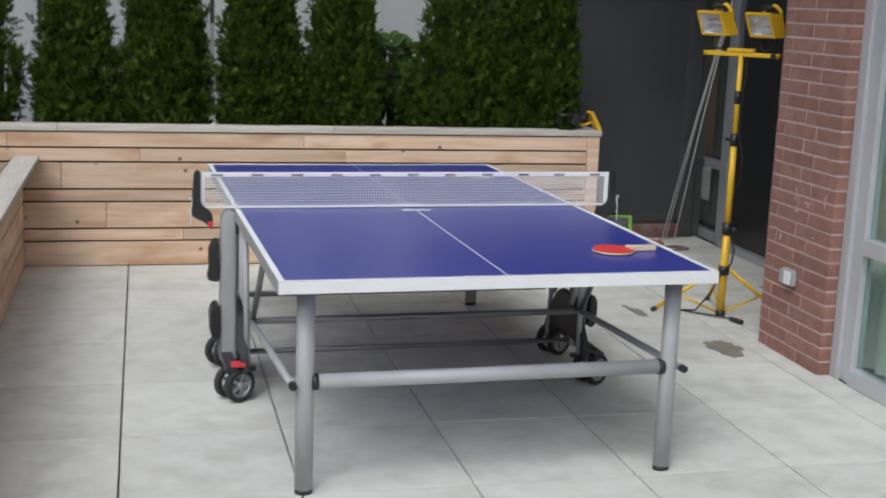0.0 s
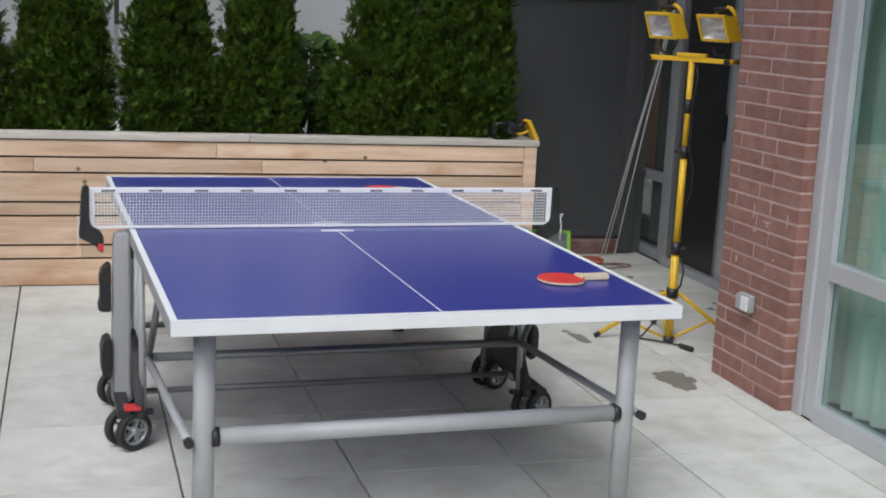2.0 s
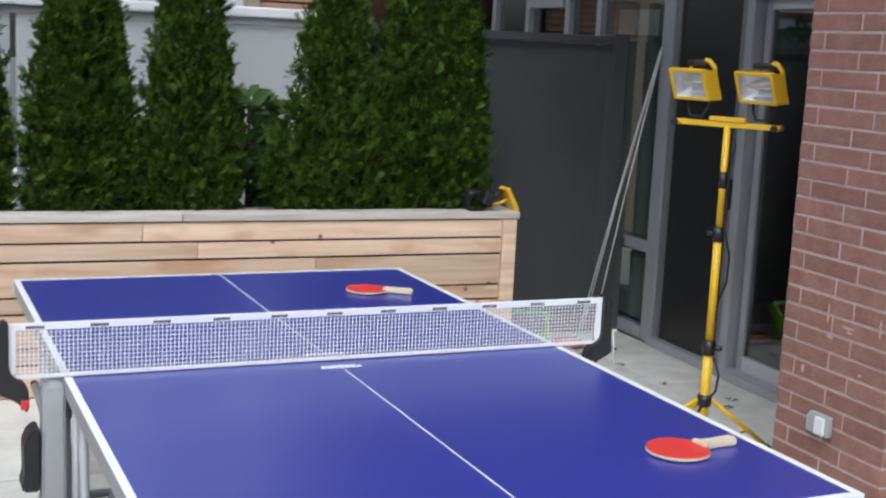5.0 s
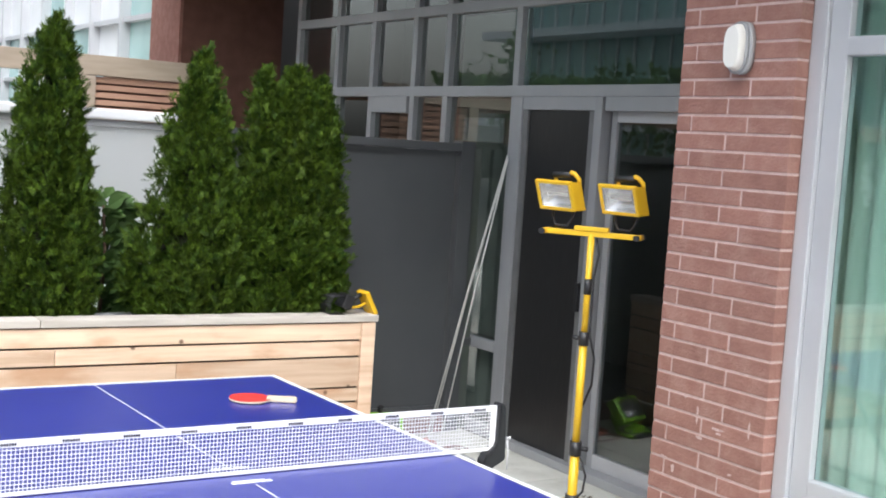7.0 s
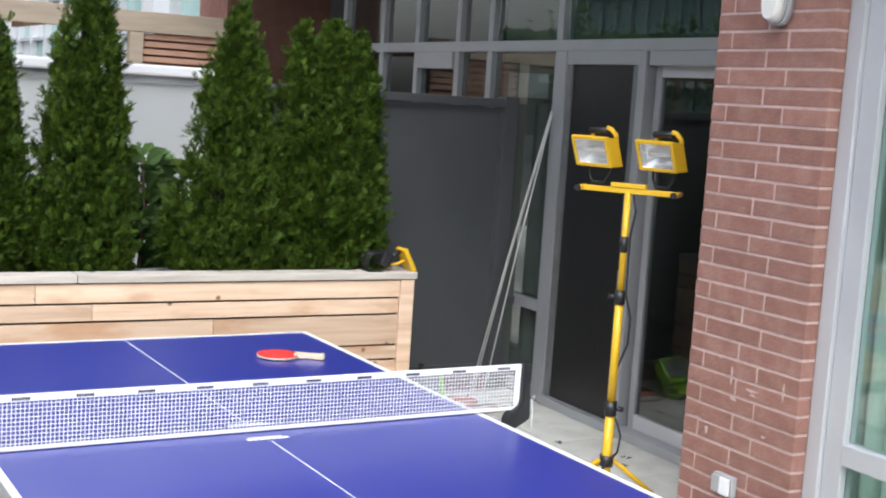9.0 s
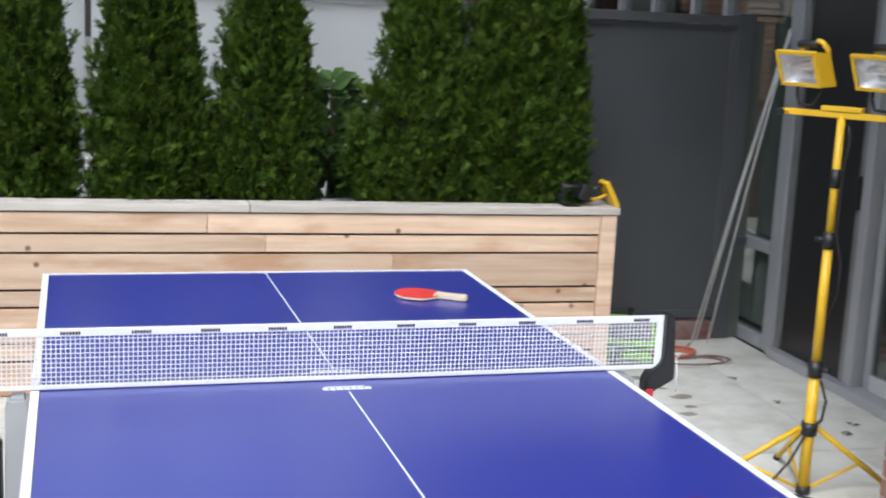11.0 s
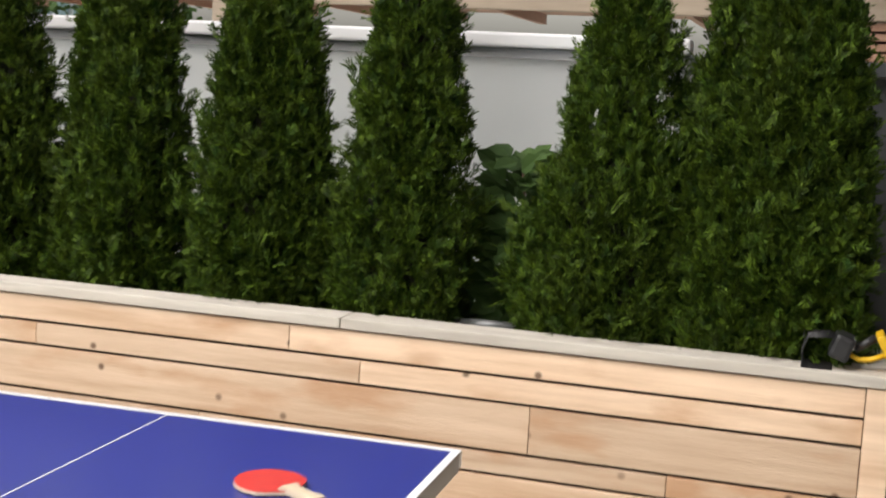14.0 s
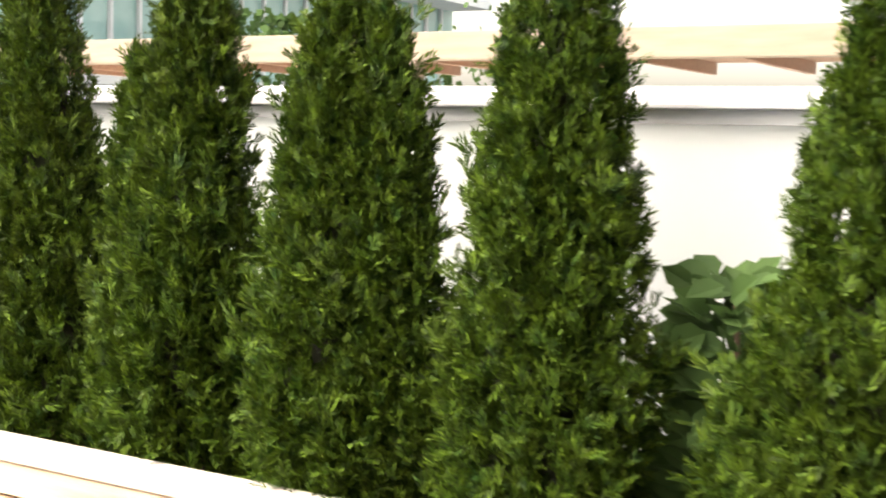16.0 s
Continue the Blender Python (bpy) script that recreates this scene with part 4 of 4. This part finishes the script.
def lamp_stand():
    t = thing("work_light_stand", pose(1.938, 0.90, 0, 0, 0, -52) @ Matrix.Diagonal((1, 1, 0.98, 1)), "yellow tripod work light with two halogen heads", "work light")
    for z0, z1, r in ((0.015, 0.50, 0.021), (0.50, 0.985, 0.0175), (0.985, 1.445, 0.0145)):
        part("pole", tube(bmesh.new(), [(0, 0, z0), (0, 0, z1)], r, 16), yellow, t)
    for z0, z1, r in ((0.462, 0.525, 0.027), (0.955, 1.015, 0.023), (1.18, 1.25, 0.0165), (0.235, 0.285, 0.030), (0.0, 0.03, 0.027)):
        part("collar", tube(bmesh.new(), [(0, 0, z0), (0, 0, z1)], r, 14), black_plastic, t, "black plastic collar")
    part("knob", tube(bmesh.new(), [(0.02, 0, 0.495), (0.055, 0, 0.495)], 0.011, 10), black_plastic, t)
    part("knob", tube(bmesh.new(), [(-0.02, 0, 0.985), (-0.05, 0, 0.985)], 0.010, 10), black_plastic, t)
    part("cross_bar", B(-0.215, 0.215, -0.0125, 0.0125, 1.435, 1.458, bevel=0.003), yellow, t)
    part("bar_sleeve", B(-0.075, 0.075, -0.018, 0.018, 1.459, 1.478, bevel=0.003), yellow, t)
    for s in (-1, 1):
        st = part("stub", tube(bmesh.new(), [(s * 0.205, -0.05, 1.446), (s * 0.205, 0.05, 1.446)], 0.0125, 12), yellow, t)
        for e in (-1, 1):
            part("stub_cap", tube(bmesh.new(), [(s * 0.205, e * 0.05, 1.446), (s * 0.205, e * 0.068, 1.446)], 0.0135, 12), black_plastic, st)
        flood_head(t, 0.0, 1.605)
    heads = [o for o in t.children if o.name.startswith("lamp_head")]
    for o, s in zip(heads, (-1, 1)):
        o.matrix_basis = pose(s * 0.138, 0, 0, 0, 0, -22)
    for k, (fx, fy) in enumerate(((-0.31, -0.19), (0.21, 0.28), (-0.22, 0.28))):
        a = math.atan2(fy, fx)
        c, s = math.cos(a), math.sin(a)
        foot = Vector((fx, fy, 0.012)) if k != 1 else Vector((c * 0.36, s * 0.36, 0.012))
        hub = Vector((c * 0.03, s * 0.03, 0.262))
        lg = part("tripod_leg", tube(bmesh.new(), [hub, foot], 0.011, 10), yellow, t)
        d = (foot - hub).normalized()
        part("leg_cap", tube(bmesh.new(), [foot - d * 0.02, foot + d * 0.012], 0.0135, 10), black_plastic, lg)
        mid = hub.lerp(foot, 0.62)
        part("leg_brace", tube(bmesh.new(), [Vector((c * 0.02, s * 0.02, 0.02)), mid], 0.007, 8), yellow, t)
    cab = [(0.02, 0.01, 1.43), (0.035, 0.01, 1.36), (0.022, 0.005, 1.25), (0.025, 0, 1.0), (0.05, 0.01, 0.9), (0.045, 0.02, 0.78), (-0.01, 0.03, 0.62), (-0.025, 0.02, 0.5),
           (0.03, 0.0, 0.44), (0.055, -0.01, 0.38), (0.05, -0.02, 0.31), (0.0, -0.035, 0.24), (-0.04, -0.06, 0.13), (-0.10, -0.10, 0.03), (-0.2, -0.10, 0.012), (-0.05, -0.08, 0.012), (0.10, -0.06, 0.012), (0.16, -0.10, 0.014)]
    part("power_cable", tube(bmesh.new(), cab, 0.005, 8), black_plastic, t, "black power cable")
    part("plug", tube(bmesh.new(), [(0.10, -0.075, 0.014), (0.18, -0.11, 0.016)], 0.014, 10), black_plastic, t, "black plug")


lamp_stand()


def caged_light():
    t = thing("work_light", pose(1.585, PY + 0.06, 0.848), "small yellow work light lying on the planter cap", "work light")
    part("stand", box(bmesh.new(), -0.012, 0.012, -0.055, 0.055, -0.065, 0.065, bevel=0.004, m=pose(0.125, 0.0, 0.058, 0, -28, 0)), yellow, t, "yellow square tube stand")
    part("arm", tube(bmesh.new(), [(0.12, 0, 0.055), (0.08, 0, 0.036), (0.045, 0, 0.03), (0.015, 0, 0.045)], 0.008, 10), yellow, t)
    part("lamp_head", box(bmesh.new(), -0.04, 0.02, -0.055, 0.055, -0.035, 0.04, bevel=0.012, m=pose(0.0, 0, 0.062, 0, 20, 0)), black_plastic, t, "black lamp housing")
    part("reflector", B(0.018, 0.03, -0.04, 0.04, 0.065, 0.095, bevel=0.004), reflector, t)
    part("knob", tube(bmesh.new(), [(0.03, 0, 0.06), (0.085, 0, 0.10)], 0.012, 10), black_plastic, t)
    for i in range(7):
        yy = -0.06 + 0.02 * i
        part("cage_wire", tube(bmesh.new(), [(-0.03, yy, 0.004), (-0.115, yy, 0.004), (-0.12, yy, 0.05), (-0.105, yy, 0.095), (-0.03, yy, 0.10)], 0.0025, 6), black_plastic, t)
    for zz in (0.006, 0.05, 0.094):
        part("cage_wire", tube(bmesh.new(), [(-0.118, -0.062, zz), (-0.118, 0.062, zz)], 0.0025, 6), black_plastic, t)


caged_light()


def green_light():
    t = thing("work_light", pose(2.0, 2.74, 0.0, 0, 0, -18), "bright green work light standing on the pavers", "work light")
    tilt = pose(0, 0, 0.15, -38, 0, 0)
    part("lamp_head", box(bmesh.new(), -0.13, 0.13, -0.03, 0.035, -0.085, 0.085, bevel=0.012, m=tilt), green_plastic, t)
    part("back_box", box(bmesh.new(), -0.07, 0.07, 0.036, 0.075, -0.05, 0.05, bevel=0.01, m=tilt), green_plastic, t)
    part("reflector", box(bmesh.new(), -0.105, 0.105, -0.033, -0.0305, -0.06, 0.06, m=tilt), lamp_window, t, "pale lamp window")
    part("front_glass", box(bmesh.new(), -0.108, 0.108, -0.040, -0.036, -0.063, 0.063, m=tilt), lamp_glass, t)
    part("knob", tube(bmesh.new(), [(0.0, 0.03, 0.235), (0.0, 0.02, 0.265)], 0.016, 12), black_plastic, t)
    for s in (-1, 1):
        part("leg", tube(bmesh.new(), [(s * 0.10, 0.05, 0.12), (s * 0.11, -0.02, 0.02), (s * 0.11, -0.13, 0.012)], 0.012, 8), green_plastic, t)
    part("foot_bar", tube(bmesh.new(), [(-0.11, -0.13, 0.012), (0.11, -0.13, 0.012)], 0.012, 8), black_plastic, t)
    part("clamp", B(-0.04, 0.10, -0.12, -0.05, 0.03, 0.065, bevel=0.008), green_plastic, t)


green_light()


def coil(name, cx, cy, rx, ry, turns, r, mat, label, seed, tail):
    rng = random.Random(seed)
    pts = []
    n = int(28 * turns)
    for i in range(n):
        a = 2 * math.pi * i / 28
        k = 1 + 0.10 * math.sin(a * 0.37 + seed) + 0.05 * rng.random()
        pts.append((cx + rx * k * math.cos(a), cy + ry * k * math.sin(a), r + 0.004 * (i / 28) + 0.012 * max(0, math.sin(a * 0.61 + seed))))
    pts += tail
    solid(name, tube(bmesh.new(), pts, r, 8), mat, label, "cable")


coil("extension_cable", 2.26, 2.80, 0.13, 0.08, 3.3, 0.0065, orange_rubber, "orange extension cable coiled on the pavers", 2, [(2.42, 2.93, 0.008), (2.47, 3.0, 0.008)])
coil("power_cable", 2.32, 2.66, 0.19, 0.10, 1.2, 0.0055, curb_mat, "brown power cable looped on the pavers", 5, [(2.2, 2.72, 0.007)])

for bx, dz, ln in ((2.50, 0.0, 0.0), (2.54, -0.05, 0.03), (2.585, -0.02, -0.02)):
    solid("rod", tube(bmesh.new(), [(bx, 3.04 + ln, 0.004), (bx * 0.5 + 1.404, 2.95 + ln * 0.6, 0.87), (2.812, 2.85 + ln * 0.3, 1.72 + dz)], 0.0048, 8), rod_mat,
          "slim pale rod leaning against the window wall", "rod", "leaning rods")

# ---- wall fittings ----
wl_ = thing("wall_light", pose(1.895, 0.045, 2.175, 0, 0, 0) @ Matrix.Diagonal((0.9, 0.9, 0.9, 1)), "oval bulkhead wall light with opal glass", "wall light")


def oval(bm, x0, x1, ry, rz, k1=1.0):
    o = []
    for i in range(28):
        a = 2 * math.pi * i / 28
        o.append((ry * math.copysign(abs(math.cos(a)) ** 0.75, math.cos(a)), rz * math.copysign(abs(math.sin(a)) ** 0.75, math.sin(a))))
    lo = [bm.verts.new((x0, a, b)) for a, b in o]
    hi = [bm.verts.new((x1, a * k1, b * k1)) for a, b in o]
    bm.faces.new(lo[::-1])
    bm.faces.new(hi)
    for i in range(28):
        bm.faces.new((lo[i], lo[(i + 1) % 28], hi[(i + 1) % 28], hi[i])).smooth = True
    bmesh.ops.recalc_face_normals(bm, faces=bm.faces[:])
    return bm


part("base", oval(bmesh.new(), -0.03, -0.002, 0.064, 0.106), silver, wl_, "grey cast base")
part("diffuser", oval(bmesh.new(), -0.075, -0.031, 0.041, 0.082, 1.2), opal, wl_, "opal glass diffuser")
part("front_ring", oval(bmesh.new(), -0.041, -0.031, 0.057, 0.099), silver, wl_)

ot = thing("outlet", pose(1.895, 0.095, 0.40), "grey weatherproof outlet box on the brick", "outlet")
part("back_box", B(-0.03, -0.001, -0.052, 0.052, -0.038, 0.038, bevel=0.006), silver, ot)
part("lid", B(-0.045, -0.031, -0.046, 0.002, -0.032, 0.032, bevel=0.005), apron_mat, ot, "pale spring lid")
part("lid", B(-0.043, -0.031, 0.005, 0.046, -0.032, 0.032, bevel=0.005), silver, ot)

# ---- beyond the fence ----
pg = thing("pergola", pose(0, 6.0, -0.09), "brown timber pergola on the neighbouring terrace", "pergola")
part("beam", B(-7, 2.12, -0.05, 0.05, 2.185, 2.335, bevel=0.006), beam_mat, pg)
for i in range(15):
    x = -6.6 + 0.6 * i
    part("rafter", B(x, x + 0.045, 0.052, 1.70, 2.20, 2.27), slat_mat, pg)
for i in range(9):
    part("roof_board", B(-7, 2.1, 0.055 + i * 0.185, 0.235 + i * 0.185, 2.272, 2.295), slat_mat, pg)
for x in (-5.2, -2.35, 1.14):
    part("post", B(x, x + 0.1, -0.045, 0.055, 0.0, 2.184, bevel=0.005), beam_mat, pg)
scr = part("screen", B(1.24, 2.1, 0.06, 0.08, 0.3, 2.18), shaded_brick, pg)
for i in range(17):
    z = 2.135 - i * 0.055
    part("slat", B(1.243, 2.1, -0.02, 0.005, z, z + 0.04, bevel=0.003), slat_mat, pg)

far = thing("neighbour_building", pose(2.2, 6.85, 0), "brick and glass wing of the apartment building", "building")
# front of the pier is coloured as shaded brick, its side as lit
part("wall", B(0.0, 0.9, 0.0, 0.75, -0.02, 3.39), shaded_brick, far, "brick pier with the overhang's shade in its colour")
part("wall", B(0.25, 0.9, 0.76, 18, -0.02, 14.0), far_white, far)
part("corner_wall", B(-0.03, -0.003, 0.0, 0.74, 0.0, 12.0), brick_mat, far, "red brick side of the pier")
rngb = random.Random(4)
for r, (z0, z1) in enumerate(((0.3, 1.2), (1.2, 2.2), (2.2, 2.72), (2.72, 3.45), (3.45, 3.8), (3.8, 4.6), (4.6, 5.2), (5.2, 6.2))):
    for i in range(17):
        y0 = 0.8 + i * 1.0
        w = part("window", B(0.02, 0.24, y0, y0 + 0.06, z0, z1), alu_light, far)
        part("pane", B(0.12, 0.14, y0 + 0.062, y0 + 0.998, z0 + 0.05, z1), far_white if rngb.random() < 0.5 else far_glass, w)
        part("transom", B(0.05, 0.22, y0 + 0.062, y0 + 0.998, z0, z0 + 0.048), alu_light, w)

tower = thing("apartment_building", pose(-24, 30, 0), "distant glass apartment building with white floor bands", "building")
part("wall", B(-26, 0, 0.4, 10, -0.1, 13), far_glass, tower)
for k in range(5):
    part("balcony_slab", B(-26, 0.1, -0.6, 0.39, 2.4 * k + 1.2, 2.4 * k + 1.45), far_white, tower)
for i in range(26):
    part("mullion", B(-26 + i * 1.0, -25.92 + i * 1.0, 0.2, 0.39, 0, 13), far_white, tower)

opp = thing("apartment_building", pose(-17, 0, 0), "glass apartment building across the court", "building")
part("wall", B(-6, 0, -16, 32, -0.1, 8.2), far_glass, opp)
for k in range(3):
    part("balcony_slab", B(0.01, 1.3, -16, 32, 2.8 * k + 2.5, 2.8 * k + 2.75), far_white, opp)
for i in range(60):
    part("railing_post", B(0.01, 0.1, -16 + i * 0.8, -15.93 + i * 0.8, 0, 8.2), far_white, opp)


def far_tree(x, y, z0, r, seed):
    t = thing("tree", pose(x, y, 0), "distant pale green leafy tree", "tree", "trees beyond the fence")
    rng = np.random.RandomState(seed)
    part("trunk", tube(bmesh.new(), [(0, 0, -0.05), (0.1, 0, z0 * 0.6), (0.05, 0.1, z0)], 0.12, 8, 0.05), bark, t)
    v, f = [], []
    for k in range(1500):
        c = rng.normal(0, 1, 3)
        c = c / np.linalg.norm(c) * r * rng.uniform(0.35, 1.0) * np.array((1.25, 1, 0.8))
        c += 0.35 * r * np.sin(c * 4 + seed)
        s = rng.uniform(0.05, 0.12)
        a, b = rng.normal(0, 1, 3), rng.normal(0, 1, 3)
        a, b = a / np.linalg.norm(a) * s, b / np.linalg.norm(b) * s
        q = len(v)
        o = c + np.array((0, 0, z0))
        v += [o - a, o + b, o + a, o - b]
        f.append((q, q + 1, q + 2, q + 3))
    me = bpy.data.meshes.new("crown")
    me.from_pydata([tuple(p) for p in v], [], f)
    me.materials.append(broad_leaf)
    ob = new("crown", me)
    ob.parent = t


for fx, fz, fr, fs in ((-14.5, 3.2, 1.5, 1), (-11.5, 3.0, 1.4, 2), (-8.5, 3.1, 1.3, 3)):
    far_tree(fx, 19.5, fz, fr, fs)

# ---- small marks on the pavers ----
def blotch(name, x, y, rx, ry, seed, mat, label, cat):
    bm = bmesh.new()
    n = 40
    vs = []
    for i in range(n):
        a = 2 * math.pi * i / n
        k = 1 + 0.5 * noise.noise(Vector((math.cos(a) * 1.6, math.sin(a) * 1.6, seed * 5.7))) + 0.25 * noise.noise(Vector((math.cos(a) * 5, math.sin(a) * 5, seed)))
        vs.append(bm.verts.new((rx * k * math.cos(a), ry * k * math.sin(a), 0.0)))
    f = bm.faces.new(vs)
    r = bmesh.ops.extrude_face_region(bm, geom=[f])
    bmesh.ops.translate(bm, vec=(0, 0, 0.0008), verts=[e for e in r["geom"] if isinstance(e, bmesh.types.BMVert)])
    bmesh.ops.recalc_face_normals(bm, faces=bm.faces[:])
    solid(name, bm, mat, label, cat, "marks on the pavers", at=pose(x, y, 0.0004))


for i, (x, y, rx, ry) in enumerate(((1.675, 0.27, 0.10, 0.13), (1.50, 1.02, 0.035, 0.10), (1.48, 1.15, 0.02, 0.02), (2.0, 2.10, 0.06, 0.03), (1.96, 2.24, 0.03, 0.02), (1.90, 2.42, 0.045, 0.035), (1.98, 1.95, 0.03, 0.02), (2.10, 2.52, 0.03, 0.02), (1.92, 1.85, 0.035, 0.03))):
    blotch("damp_stain", x, y, rx, ry, i + 1, damp, "dark damp stain on the concrete pavers", "stain")


def leaf_litter(x, y, seed):
    rng = random.Random(seed)
    bm = bmesh.new()
    for k in range(5):
        cx, cy, a, s = rng.uniform(-0.02, 0.02), rng.uniform(-0.02, 0.02), rng.uniform(0, 6.28), rng.uniform(0.012, 0.022)
        m = pose(cx, cy, 0.004, rng.uniform(-20, 20), rng.uniform(-20, 20), math.degrees(a))
        vs = [bm.verts.new(m @ Vector(p)) for p in ((-s, 0, 0), (0, s * 0.5, 0.004), (s, 0, 0), (0, -s * 0.5, 0.004))]
        bm.faces.new(vs)
    solid("dry_leaf", bm, dry_leaf, "small curled dry leaves on the pavers", "leaf", "dry leaves", at=pose(x, y, 0.003))


for i, (x, y) in enumerate(((2.50, 1.50), (2.60, 1.62), (2.42, 1.95), (2.40, 2.35), (-1.72, -0.46))):
    leaf_litter(x, y, i)

# ---- pavers and bricks ----
paving = thing("pavement", pose(0, 0, 0), "square pale concrete terrace pavers", "pavement", kind="structure")
PX, PYY = 0.602, 0.65
shared = {}


def paver(x0, x1, y0, y1):
    key = (round(x1 - x0, 3), round(y1 - y0, 3))
    if key not in shared:
        shared[key] = mesh_of("paver", B(-key[0] / 2, key[0] / 2, -key[1] / 2, key[1] / 2, -0.04, 0.0, bevel=0.003), concrete)
    ob = new("paver", shared[key])
    ob.parent = paving
    ob.matrix_basis = pose((x0 + x1) / 2, (y0 + y1) / 2, random.uniform(-0.0012, 0.0))


for i in range(-4, 6):
    for j in range(-13, 5):
        x0, x1 = -0.02 + i * PX + 0.0034, -0.02 + (i + 1) * PX - 0.0034
        y0, y1 = 0.03 + j * PYY + 0.0034, 0.03 + (j + 1) * PYY - 0.0034
        y1 = min(y1, 3.24)
        x0 = max(x0, -1.838)
        lim = 1.965 if y0 < 0.4 else 2.815
        x1 = min(x1, lim)
        if x1 - x0 > 0.05 and y1 - y0 > 0.05:
            paver(x0, x1, y0, y1)
paver(1.968, 2.815, 0.39, 0.677)

pier = thing("wall_pier", pose(1.898, 0, 0), "red brick pier with pale pink mortar joints", "wall", kind="structure")
YN, YF = -0.212, 0.376
part("mortar_core", B(0.003, 0.118, YN + 0.003, YF - 0.003, -0.02, 3.4), mortar, pier, "pale pink mortar")
CH, BH = 0.0667, 0.0567
bricks = {}


def brick(y0, y1, z, x0=0.0, x1=0.06):
    key = (round(y1 - y0, 3), round(x1 - x0, 3))
    if key not in bricks:
        bricks[key] = mesh_of("brick", B(-key[1] / 2, key[1] / 2, -key[0] / 2, key[0] / 2, -BH / 2, BH / 2, bevel=0.0025), brick_mat)
    ob = new("brick", bricks[key])
    ob.parent = pier
    ob.matrix_basis = pose((x0 + x1) / 2 + random.uniform(-0.0012, 0.0012), (y0 + y1) / 2, z + BH / 2, 0, 0, random.uniform(-0.3, 0.3))


for c in range(51):
    z = c * CH + 0.002
    cuts = (YF, YF - 0.268, YN) if c % 2 else (YF, YF - 0.08, YF - 0.374, YN)
    for a, b in zip(cuts, cuts[1:]):
        brick(b + 0.005 * (b != YN), a - 0.005 * (a != YF), z)
    brick(YN + 0.001, YN + 0.06, z, 0.065, 0.119)
    cuts = (0.065, 0.25, 0.53, 0.81, 0.95) if c % 2 else (0.065, 0.12, 0.39, 0.67, 0.95)
    for a, b in zip(cuts, cuts[1:]):
        brick(YF - 0.06, YF, z, a + 0.005, b - 0.005)


def mortar_smear(y, z, ry, rz, seed):
    """A thin ragged smear of pale mortar on the face of the bricks."""
    bm = bmesh.new()
    vs = []
    for i in range(22):
        a = 2 * math.pi * i / 22
        k = 1 + 0.75 * noise.noise(Vector((math.cos(a) * 2.4, math.sin(a) * 2.4, seed * 4.3)))
        vs.append(bm.verts.new((-0.0018, y + ry * k * math.cos(a), z + rz * k * math.sin(a))))
    r = bmesh.ops.extrude_face_region(bm, geom=[bm.faces.new(vs)])
    bmesh.ops.translate(bm, vec=(-0.0006, 0, 0), verts=[e for e in r["geom"] if isinstance(e, bmesh.types.BMVert)])
    bmesh.ops.recalc_face_normals(bm, faces=bm.faces[:])
    part("mortar_smear", bm, mortar, pier)


for i, (y, z, ry, rz) in enumerate(((0.13, 0.80, 0.006, 0.030), (0.11, 0.72, 0.018, 0.006), (0.02, 0.77, 0.030, 0.005), (0.01, 0.755, 0.016, 0.004), (-0.14, 0.80, 0.006, 0.028), (0.20, 0.86, 0.012, 0.005), (0.30, 0.60, 0.022, 0.006), (0.24, 0.57, 0.010, 0.014), (-0.06, 0.62, 0.010, 0.004))):
    mortar_smear(y, z, ry, rz, i + 1)
